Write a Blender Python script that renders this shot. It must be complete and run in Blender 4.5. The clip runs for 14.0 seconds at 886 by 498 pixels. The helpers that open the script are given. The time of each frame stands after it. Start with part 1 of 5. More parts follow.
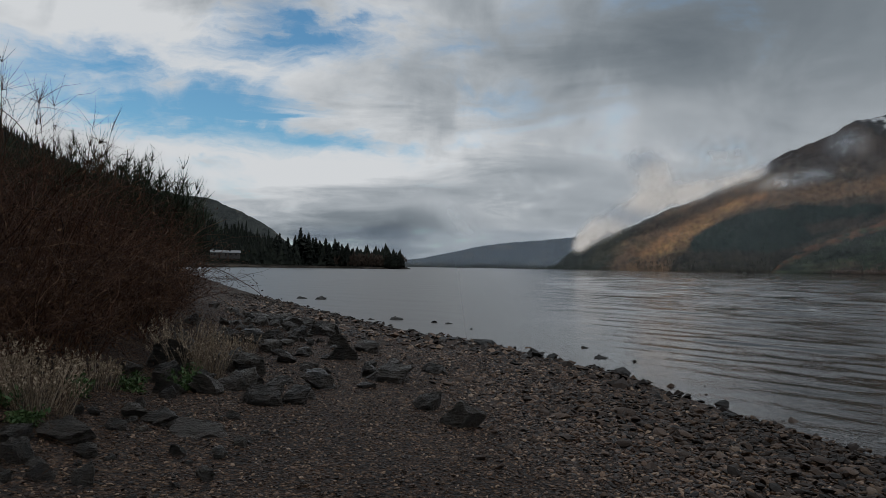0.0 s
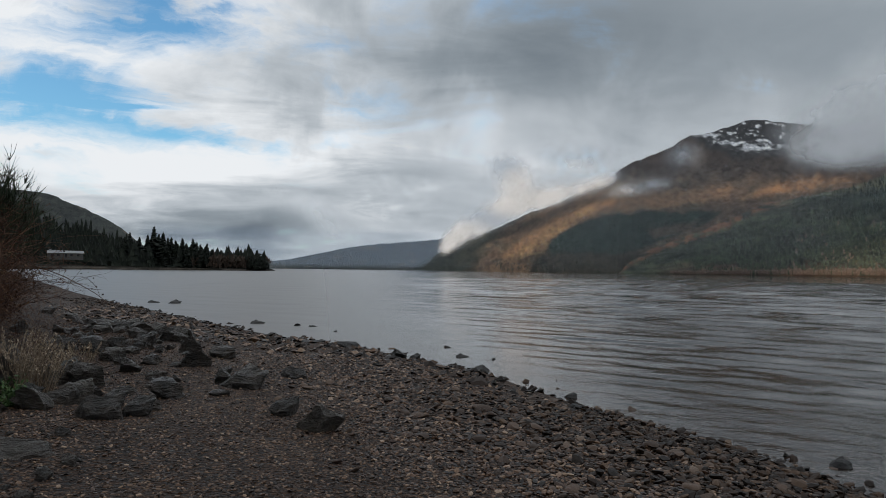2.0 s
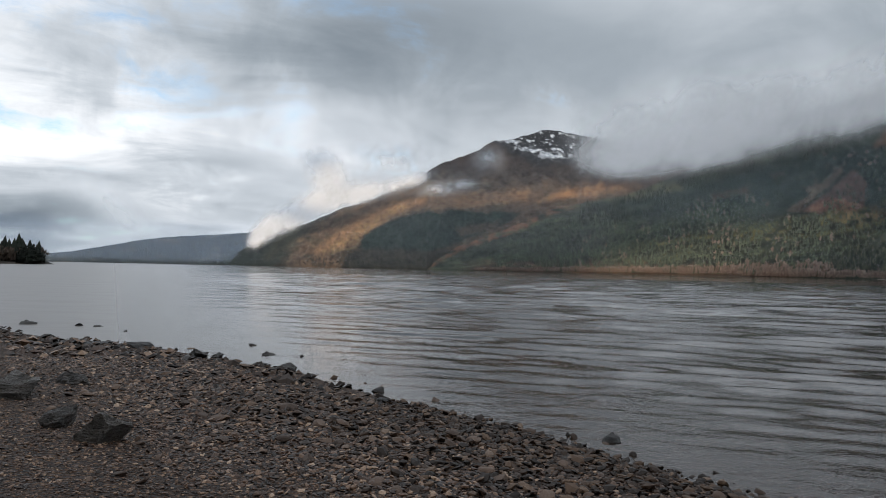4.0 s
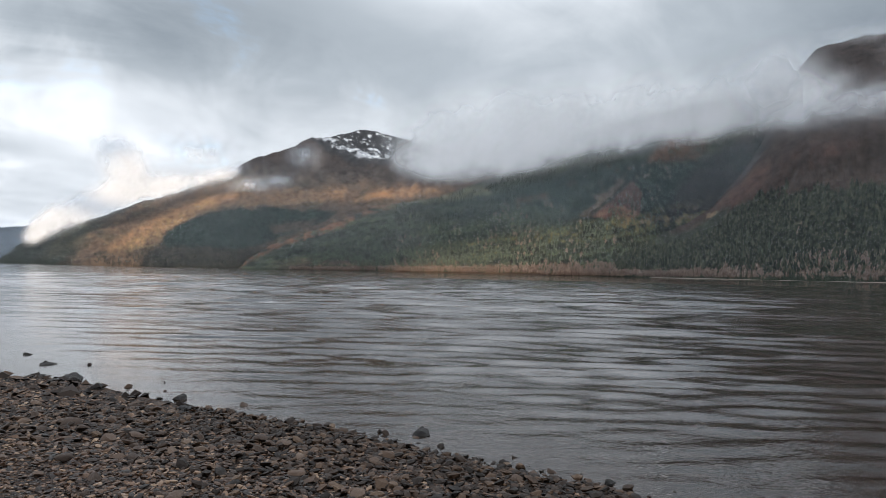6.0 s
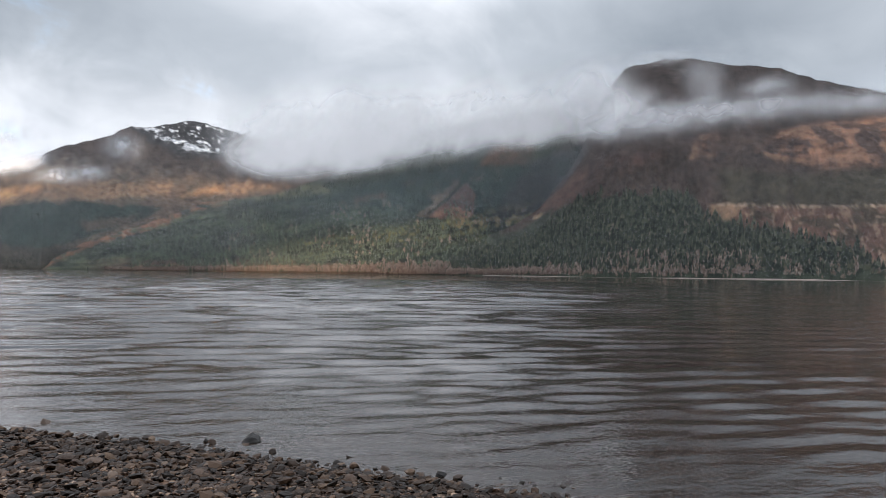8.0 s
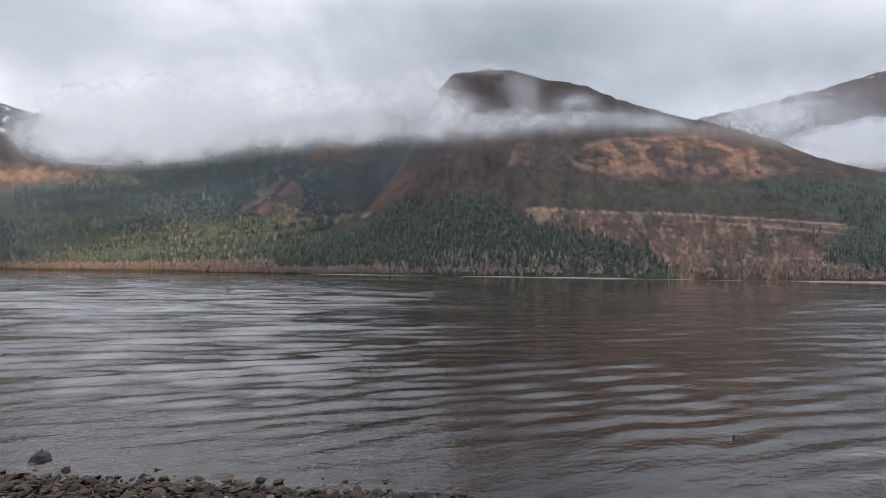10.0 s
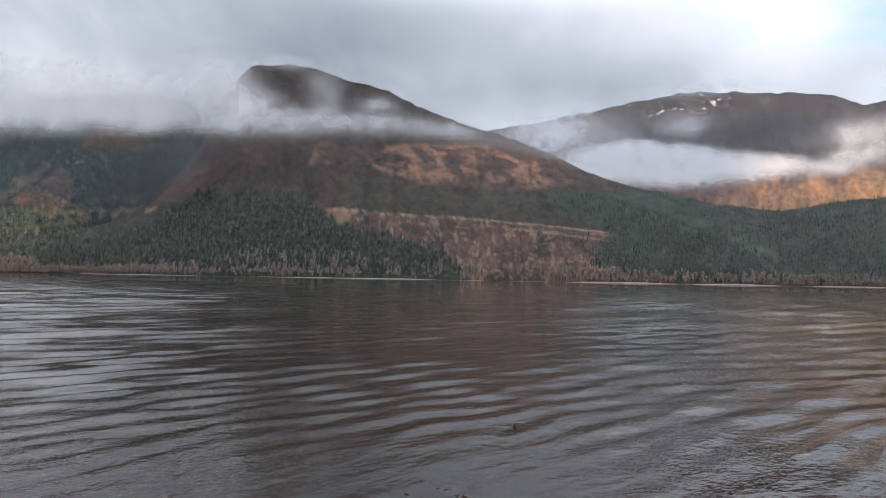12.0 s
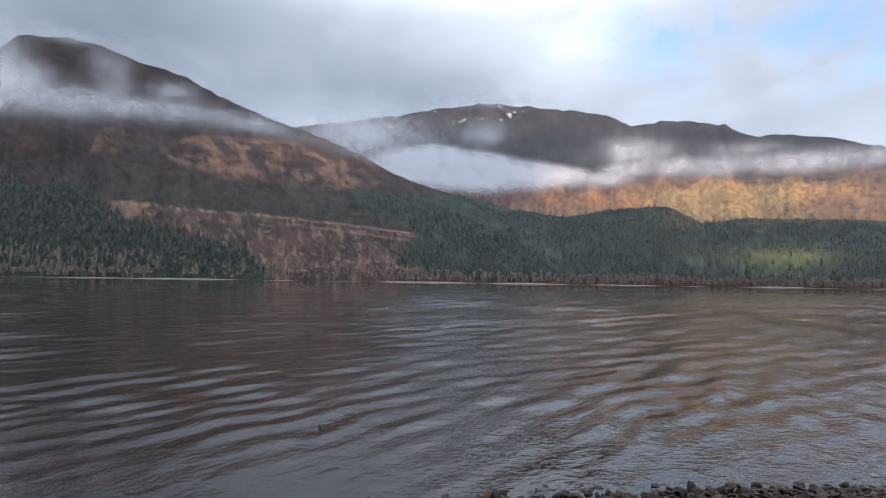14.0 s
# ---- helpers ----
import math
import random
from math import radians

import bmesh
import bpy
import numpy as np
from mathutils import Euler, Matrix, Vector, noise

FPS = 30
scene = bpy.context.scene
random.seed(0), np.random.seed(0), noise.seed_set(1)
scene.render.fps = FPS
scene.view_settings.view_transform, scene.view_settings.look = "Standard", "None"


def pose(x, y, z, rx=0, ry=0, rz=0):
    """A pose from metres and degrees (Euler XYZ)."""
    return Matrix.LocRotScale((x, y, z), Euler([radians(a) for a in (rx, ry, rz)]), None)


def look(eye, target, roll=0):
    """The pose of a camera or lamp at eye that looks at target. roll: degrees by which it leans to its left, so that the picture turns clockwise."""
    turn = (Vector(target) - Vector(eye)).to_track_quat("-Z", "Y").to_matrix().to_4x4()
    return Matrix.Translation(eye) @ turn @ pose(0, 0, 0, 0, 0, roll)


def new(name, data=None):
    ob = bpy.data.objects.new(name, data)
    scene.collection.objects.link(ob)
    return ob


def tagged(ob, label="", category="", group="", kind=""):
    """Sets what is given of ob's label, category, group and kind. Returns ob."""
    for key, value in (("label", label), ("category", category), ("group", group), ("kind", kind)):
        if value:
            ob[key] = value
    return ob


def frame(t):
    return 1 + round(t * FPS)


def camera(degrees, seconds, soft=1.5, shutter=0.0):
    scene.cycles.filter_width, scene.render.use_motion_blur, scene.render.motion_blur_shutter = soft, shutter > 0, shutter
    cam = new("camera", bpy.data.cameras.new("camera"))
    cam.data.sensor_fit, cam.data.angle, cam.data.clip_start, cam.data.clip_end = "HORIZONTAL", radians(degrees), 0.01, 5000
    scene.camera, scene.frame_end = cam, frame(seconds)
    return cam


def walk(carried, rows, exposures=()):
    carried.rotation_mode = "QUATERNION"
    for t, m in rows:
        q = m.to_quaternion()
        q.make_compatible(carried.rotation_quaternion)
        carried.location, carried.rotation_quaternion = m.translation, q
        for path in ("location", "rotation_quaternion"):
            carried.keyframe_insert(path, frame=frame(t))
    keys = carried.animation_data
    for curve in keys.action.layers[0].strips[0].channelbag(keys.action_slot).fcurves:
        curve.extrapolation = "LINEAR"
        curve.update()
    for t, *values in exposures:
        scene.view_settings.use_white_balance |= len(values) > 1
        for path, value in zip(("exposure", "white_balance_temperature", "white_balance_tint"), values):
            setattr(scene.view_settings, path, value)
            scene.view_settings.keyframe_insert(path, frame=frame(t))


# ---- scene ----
cam = camera(68.76, 14.0, soft=0.75)
# seconds, x, y, yaw, pitch, roll
PATH = [
    (0.0, 0.000, 0.00, 0.00, 1.61, -0.83), (0.5, 0.020, 0.00, -3.58, 1.76, -0.75), (1.0, 0.040, 0.00, -6.79, 1.72, -0.61),
    (1.5, 0.062, 0.00, -9.31, 1.77, -0.68), (2.0, 0.082, 0.00, -11.65, 1.89, -0.69), (2.5, 0.095, 0.00, -15.58, 2.10, -0.73),
    (3.0, 0.104, 0.00, -19.92, 2.14, -0.78), (3.5, 0.110, 0.00, -24.00, 1.92, -0.95), (5.8, 0.132, -0.02, -42.89, 1.95, -1.15),
    (6.0, 0.134, -0.02, -44.33, 2.00, -1.13), (6.5, 0.140, -0.03, -48.06, 2.06, -1.10), (7.0, 0.145, -0.03, -51.57, 2.01, -0.97),
    (7.5, 0.150, -0.04, -54.99, 2.02, -0.80), (8.0, 0.156, -0.05, -58.56, 2.15, -0.70), (10.5, 0.165, -0.07, -77.69, 2.33, -0.98),
    (11.0, 0.166, -0.07, -81.89, 2.52, -1.12), (11.5, 0.168, -0.08, -86.67, 2.58, -1.07), (12.0, 0.170, -0.08, -91.31, 2.56, -1.00),
    (12.5, 0.170, -0.08, -95.46, 2.65, -1.00), (13.0, 0.170, -0.08, -99.39, 2.71, -1.00), (13.5, 0.170, -0.08, -103.56, 2.73, -0.94),
    (14.0, 0.170, -0.08, -108.26, 2.81, -0.86)]
EYE = 1.85
walk(cam, [(t, pose(x, y, EYE, 90 + p, r, yaw)) for t, x, y, yaw, p, r in PATH],
     exposures=[(0.0, -1.06, 6400, 10), (1.0, -0.86, 6400, 10), (2.0, -0.65, 6400, 10), (3.5, -0.37, 6400, 11), (6.0, 0.13, 6480, 12), (10.5, 0.38, 6550, 17), (12.5, 0.25, 6400, 17), (14.0, 0.16, 6050, 17)])

# ---------------------------------------------------------------- small tools
def nodes_of(tree):
    tree.nodes.clear()

    def make(kind, operation="", use_clamp=False, interpolation_type="", layer_name="", **given):
        n = tree.nodes.new(kind)
        if operation:
            n.operation = operation
        if use_clamp:
            n.use_clamp = True
        if interpolation_type:
            n.interpolation_type = interpolation_type
        if layer_name:
            n.layer_name = layer_name
        for key, value in given.items():
            name = key[2:]
            sock = n.inputs[int(name)] if name.isdigit() else n.inputs[name.replace("_", " ")]
            if isinstance(value, bpy.types.NodeSocket):
                tree.links.new(value, sock)
            else:
                sock.default_value = value
        return n
    return make


def math_of(make):
    def m(op, a, b=0.0, c=0.0, clamp=False):
        return make("ShaderNodeMath", operation=op, i_0=a, i_1=b, i_2=c, use_clamp=clamp).outputs[0]
    return m


def ramp_node(make, fac, stops, ease="LINEAR"):
    r = make("ShaderNodeValToRGB", i_0=fac)
    r.color_ramp.interpolation = ease
    while len(r.color_ramp.elements) < len(stops):
        r.color_ramp.elements.new(0.5)
    for e, (p, c) in zip(r.color_ramp.elements, stops):
        e.position, e.color = p, (*c, 1) if len(c) == 3 else c
    return r.outputs[0]


def mix_node(make, fac, a, b, blend="MIX"):
    n = make("ShaderNodeMix")
    n.data_type, n.blend_type = "RGBA", blend
    for sock, value in ((n.inputs[0], fac), (n.inputs[6], a), (n.inputs[7], b)):
        if isinstance(value, bpy.types.NodeSocket):
            n.id_data.links.new(value, sock)
        else:
            sock.default_value = (*value, 1) if isinstance(value, tuple) and len(value) == 3 else value
    return n.outputs[2]


def aim(az, el):
    a, e = radians(az), radians(el)
    return Vector((math.sin(a) * math.cos(e), math.cos(a) * math.cos(e), math.sin(e)))


# ---------------------------------------------------------------- world, sun
SUN_AZ, SUN_EL = -108.0, 17.0
world = bpy.data.worlds.new("overcast_sky")
scene.world = world
world.use_nodes = True
make = nodes_of(world.node_tree)
m = math_of(make)
direction = make("ShaderNodeTexCoord").outputs["Generated"]
xyz = make("ShaderNodeSeparateXYZ", i_0=direction)
height = m("ADD", m("MAXIMUM", xyz.outputs[2], 0.0), 0.16)
flat = make("ShaderNodeCombineXYZ", i_0=m("DIVIDE", xyz.outputs[0], height), i_1=m("DIVIDE", xyz.outputs[1], height), i_2=m("MULTIPLY", xyz.outputs[2], 2.0))
sky = make("ShaderNodeTexSky")
sky.sky_type, sky.sun_disc, sky.sun_elevation, sky.sun_rotation = "NISHITA", False, radians(SUN_EL), radians(SUN_AZ)


wide = make("ShaderNodeMapping", i_Vector=flat.outputs[0], i_Rotation=(0, 0, radians(20)), i_Scale=(1.0, 1.5, 1.0)).outputs[0]
big = make("ShaderNodeTexNoise", i_Vector=wide, i_Scale=1.3, i_Detail=10.0, i_Roughness=0.56, i_Distortion=0.6).outputs[0]
fine = make("ShaderNodeTexNoise", i_Vector=direction, i_Scale=7.0, i_Detail=9.0, i_Roughness=0.55, i_Distortion=0.5).outputs[0]
soft = make("ShaderNodeTexNoise", i_Vector=flat.outputs[0], i_Scale=0.7, i_Detail=5.0, i_Roughness=0.5, i_Distortion=0.3).outputs[0]
# bearing and height in degrees, shifted about by noise so that nothing in the sky has a clean rim
bearing = m("ADD", m("MULTIPLY", m("ARCTAN2", xyz.outputs[0], xyz.outputs[1]), 57.296), m("MULTIPLY", m("SUBTRACT", big, 0.5), 14.0))
rise = m("ADD", m("MULTIPLY", m("ARCSINE", xyz.outputs[2]), 57.296), m("MULTIPLY", m("SUBTRACT", fine, 0.5), 5.0))


def spots(rows):
    """The sum of soft oval clouds or gaps: bearing, height, half width, half height, weight."""
    total = 0.0
    for az, el, wa, we, weight in rows:
        x2 = m("POWER", m("ABSOLUTE", m("DIVIDE", m("SUBTRACT", bearing, float(az)), float(wa))), 2.0)
        y2 = m("POWER", m("ABSOLUTE", m("DIVIDE", m("SUBTRACT", rise, float(el)), float(we))), 2.0)
        total = m("MULTIPLY_ADD", m("EXPONENT", m("MULTIPLY", m("ADD", x2, y2), -1.0)), float(weight), total)
    return total


gap = spots([(-15, 19.5, 6, 2.6, 0.95), (-22, 12.6, 9, 2.6, 1.2), (-10.5, 10.8, 6, 1.1, 0.8), (-29, 16, 6, 1.6, 0.6), (5, 14.5, 3.5, 1.2, 0.35), (23, 10.3, 3.2, 2.2, 0.4), (13, 11, 6, 1.8, 0.15),
             (126, 19.5, 9, 3.5, 0.6), (141, 19, 6, 5, 0.65), (112, 20, 6, 2, 0.12), (72, 17, 38, 14, -0.5), (106, 17, 9, 5, -0.35), (-60, 30, 40, 15, 0.5)])
streak = make("ShaderNodeTexNoise", i_Vector=make("ShaderNodeCombineXYZ", i_0=m("MULTIPLY", bearing, 0.07), i_1=m("MULTIPLY", rise, 0.30), i_2=m("MULTIPLY", big, 2.0)).outputs[0], i_Scale=1.0, i_Detail=7.0, i_Roughness=0.6, i_Distortion=0.4).outputs[0]
gap = m("ADD", gap, m("MULTIPLY", m("SUBTRACT", streak, 0.48), make("ShaderNodeMapRange", interpolation_type="SMOOTHSTEP", i_0=bearing, i_1=-8.0, i_2=12.0, i_3=-2.7, i_4=-0.8).outputs[0]))
gap = m("ADD", gap, m("MULTIPLY", m("SUBTRACT", big, 0.5), -1.5))
gap = m("ADD", gap, m("MULTIPLY", m("SUBTRACT", fine, 0.5), -2.0))
cover = make("ShaderNodeMapRange", interpolation_type="SMOOTHSTEP", i_0=gap, i_1=0.0, i_2=1.2, i_3=1.0, i_4=0.0).outputs[0]
dark = spots([(-20, 13, 24, 12, -0.2), (-14, 8, 18, 3.5, -0.1), (78, 17, 22, 8, 0.25), (40, 16, 9, 7, 0.14), (18, 12, 9, 5, -0.12), (81, 19, 9, 5, 0.04), (75, 31, 18, 11, 0.22), (118, 38, 16, 10, -0.2), (34, 31, 16, 10, -0.12), (58, 14, 14, 5, 0.07), (112, 27, 22, 8, -0.10), (106, 17, 12, 4, 0.03), (25, 20, 13, 6, 0.30), (12, 16, 12, 4, 0.08), (6, 9, 14, 4, 0.04), (-6, 3.6, 8, 1.7, 0.52), (-18.5, 8, 3, 0.6, 0.2), (-5, 7, 9, 0.8, 0.16), (9, 8.5, 5, 0.9, 0.14), (62, 15, 20, 5, -0.06), (86, 20, 12, 3, 0.06), (105, 17, 8, 2, 0.1),
              (-32, 20, 9, 5, -0.2), (-22, 17, 9, 3, -0.2), (-16, 8.8, 16, 2.2, -0.2), (-5, 20, 8, 4, -0.08), (3, 4.5, 5, 1.2, -0.1), (60, 14, 14, 3, -0.05), (120, 19, 5, 4, -0.12)])
plain = make("ShaderNodeMapRange", interpolation_type="SMOOTHSTEP", i_0=bearing, i_1=0.0, i_2=32.0, i_3=1.0, i_4=0.42).outputs[0]
dark = m("ADD", dark, m("MULTIPLY", m("SUBTRACT", soft, 0.5), 0.5))
dark = m("ADD", dark, m("MULTIPLY", m("SUBTRACT", big, 0.5), m("MULTIPLY", plain, 0.6)))
dark = m("ADD", dark, m("MULTIPLY", m("SUBTRACT", fine, 0.5), m("MULTIPLY", plain, 0.6)))
grey = ramp_node(make, m("ADD", dark, 0.27), [(0.0, (1.32, 1.35, 1.37)), (0.22, (0.76, 0.82, 0.87)), (0.45, (0.44, 0.50, 0.55)), (0.8, (0.19, 0.235, 0.28))])
# an overcast sky is brighter overhead than near the horizon
overhead = make("ShaderNodeMapRange", interpolation_type="SMOOTHSTEP", i_0=xyz.outputs[2], i_1=0.37, i_2=0.50, i_3=1.0, i_4=2.3).outputs[0]
deep = mix_node(make, 1.0, sky.outputs[0], (0.55, 0.88, 1.05), "MULTIPLY")
blue = make("ShaderNodeBackground", i_Color=deep, i_Strength=0.30)
cloud = make("ShaderNodeBackground", i_Color=grey, i_Strength=overhead)
both = make("ShaderNodeMixShader", i_0=cover, i_1=blue.outputs[0], i_2=cloud.outputs[0])
make("ShaderNodeOutputWorld", i_Surface=both.outputs[0])

sun = new("sun", bpy.data.lights.new("sun", "SUN"))
sun.data.energy, sun.data.angle, sun.data.color = 5.0, radians(1.2), (1.0, 0.73, 0.44)
sun.matrix_world = look(aim(SUN_AZ, SUN_EL) * 100, (0, 0, 0))


# ---------------------------------------------------------------- noise on arrays
def lattice(ix, iy, seed):
    h = (ix.astype(np.int64) * 374761393 + iy.astype(np.int64) * 668265263 + seed * 974711) & 0xFFFFFFFF
    h = ((h ^ (h >> 13)) * 1274126177) & 0xFFFFFFFF
    return ((h ^ (h >> 16)) & 0xFFFF) / 65535.0


def value_noise(x, y, seed=0):
    ix, iy = np.floor(x), np.floor(y)
    fx, fy = x - ix, y - iy
    fx, fy = fx * fx * (3 - 2 * fx), fy * fy * (3 - 2 * fy)
    a, b = lattice(ix, iy, seed), lattice(ix + 1, iy, seed)
    c, d = lattice(ix, iy + 1, seed), lattice(ix + 1, iy + 1, seed)
    return (a + (b - a) * fx) * (1 - fy) + (c + (d - c) * fx) * fy


def fbm(x, y, seed=0, octaves=5, gain=0.5):
    x, y = np.asarray(x, float), np.asarray(y, float)
    total, amp, norm = 0.0, 1.0, 0.0
    for k in range(octaves):
        total = total + amp * value_noise(x + 17.3 * k, y - 9.1 * k, seed + k)
        norm += amp
        amp, x, y = amp * gain, x * 2.03, y * 2.03
    return total / norm * 2 - 1


def ridged(x, y, seed=0, octaves=4):
    total, amp = 0.0, 1.0
    x, y = np.asarray(x, float), np.asarray(y, float)
    for k in range(octaves):
        total = total + amp * (1 - np.abs(value_noise(x + 5.2 * k, y + 3.7 * k, seed + k) * 2 - 1))
        amp, x, y = amp * 0.5, x * 2.1, y * 2.1
    return total / 1.9


def step(lo, hi, v):
    s = np.clip((v - lo) / (hi - lo), 0, 1)
    return s * s * (3 - 2 * s)


def bell(v, centre, width):
    return np.exp(-((v - centre) / width) ** 2)


def mesh_from(name, verts, faces, material, smooth=True, colours=None, grain=None):
    """A mesh from arrays: vertices, and faces that all have as many corners."""
    me = bpy.data.meshes.new(name)
    verts, faces = np.asarray(verts, np.float32), np.asarray(faces, np.int32)
    k = faces.shape[1]
    me.vertices.add(len(verts))
    me.vertices.foreach_set("co", verts.ravel())
    me.loops.add(faces.size)
    me.loops.foreach_set("vertex_index", faces.ravel())
    me.polygons.add(len(faces))
    me.polygons.foreach_set("loop_start", np.arange(0, faces.size, k, dtype=np.int32))
    me.polygons.foreach_set("use_smooth", np.full(len(faces), smooth))
    if colours is not None:
        att = me.color_attributes.new("land", "FLOAT_COLOR", "POINT")
        att.data.foreach_set("color", np.concatenate([colours, np.ones((len(colours), 1))], 1).astype(np.float32).ravel())
    if grain is not None:
        me.attributes.new("face", "FLOAT_VECTOR", "POINT").data.foreach_set("vector", np.asarray(grain, np.float32).ravel())
    me.update(calc_edges=True)
    me.validate()
    if material:
        me.materials.append(material)
    return me


def grid_faces(rows, cols):
    i = np.arange(rows - 1)[:, None] * cols + np.arange(cols - 1)[None]
    return np.stack([i, i + 1, i + cols + 1, i + cols], -1).reshape(-1, 4)


# ---------------------------------------------------------------- materials
def new_material(name):
    mat = bpy.data.materials.new(name)
    mat.use_nodes = True
    return mat, nodes_of(mat.node_tree)


def finish(make, shader):
    make("ShaderNodeOutputMaterial", i_Surface=shader)


def varied(name, stops, scale, rough=0.85, bump=0.3, bump_scale=None, spread="noise", spec=0.3, distance=0.02):
    """A matt natural surface: two scales of noise, colour stops and a fine relief. spread: noise, island or object."""
    mat, make = new_material(name)
    m = math_of(make)
    co = make("ShaderNodeTexCoord").outputs["Object"]
    a = make("ShaderNodeTexNoise", i_Vector=co, i_Scale=scale, i_Detail=6.0, i_Roughness=0.6).outputs[0]
    b = make("ShaderNodeTexNoise", i_Vector=co, i_Scale=scale * 7.3, i_Detail=4.0, i_Roughness=0.6).outputs[0]
    if spread == "island":
        base = make("ShaderNodeNewGeometry").outputs["Random Per Island"]
        fac = m("ADD", m("MULTIPLY", base, 0.8), m("MULTIPLY", b, 0.25))
    elif spread == "object":
        base = make("ShaderNodeObjectInfo").outputs["Random"]
        fac = m("ADD", m("MULTIPLY", base, 0.45), m("MULTIPLY", m("ADD", a, b), 0.3))
    else:
        fac = m("ADD", m("MULTIPLY", a, 0.7), m("MULTIPLY", b, 0.3))
    col = ramp_node(make, fac, stops)
    nrm = make("ShaderNodeBump", i_Strength=bump, i_Distance=distance, i_Height=make("ShaderNodeTexNoise", i_Vector=co, i_Scale=bump_scale or scale * 9, i_Detail=5.0, i_Roughness=0.65).outputs[0]).outputs[0]
    p = make("ShaderNodeBsdfPrincipled", i_Base_Color=col, i_Roughness=rough, i_Normal=nrm)
    p.inputs["Specular IOR Level"].default_value = spec
    finish(make, p.outputs[0])
    return mat


def land_material():
    """Hillside: the land cover, broken up by grain that runs across and down the slope as heather, scree and gullies do."""
    mat, make = new_material("mountain_land")
    m = math_of(make)
    face = make("ShaderNodeAttribute")
    face.attribute_name = "face"
    face = face.outputs["Vector"]
    land = make("ShaderNodeVertexColor", layer_name="land").outputs[0]
    leaning = make("ShaderNodeMapping", i_Vector=face, i_Rotation=(0, 0, radians(24)), i_Scale=(1.0, 0.5, 1.0)).outputs[0]
    a = make("ShaderNodeTexNoise", i_Vector=face, i_Scale=0.06, i_Detail=10.0, i_Roughness=0.76).outputs[0]
    b = make("ShaderNodeTexNoise", i_Vector=leaning, i_Scale=0.035, i_Detail=8.0, i_Roughness=0.66, i_Distortion=0.9).outputs[0]
    c = make("ShaderNodeTexNoise", i_Vector=face, i_Scale=0.011, i_Detail=6.0, i_Roughness=0.62, i_Distortion=0.8).outputs[0]
    k = ramp_node(make, m("ADD", m("MULTIPLY", a, 0.55), m("ADD", m("MULTIPLY", b, 0.27), m("MULTIPLY", c, 0.18))), [(0.38, (0.24, 0.245, 0.265)), (0.5, (0.72, 0.71, 0.70)), (0.60, (1.28, 1.2, 1.1)), (0.68, (2.0, 1.8, 1.6))])
    col = mix_node(make, 1.0, land, k, "MULTIPLY")
    nrm = make("ShaderNodeBump", i_Strength=0.7, i_Distance=12.0, i_Height=m("ADD", m("ADD", a, b), m("MULTIPLY", c, 1.5))).outputs[0]
    p = make("ShaderNodeBsdfPrincipled", i_Base_Color=col, i_Roughness=0.95, i_Normal=nrm)
    p.inputs["Specular IOR Level"].default_value = 0.1
    finish(make, p.outputs[0])
    return mat


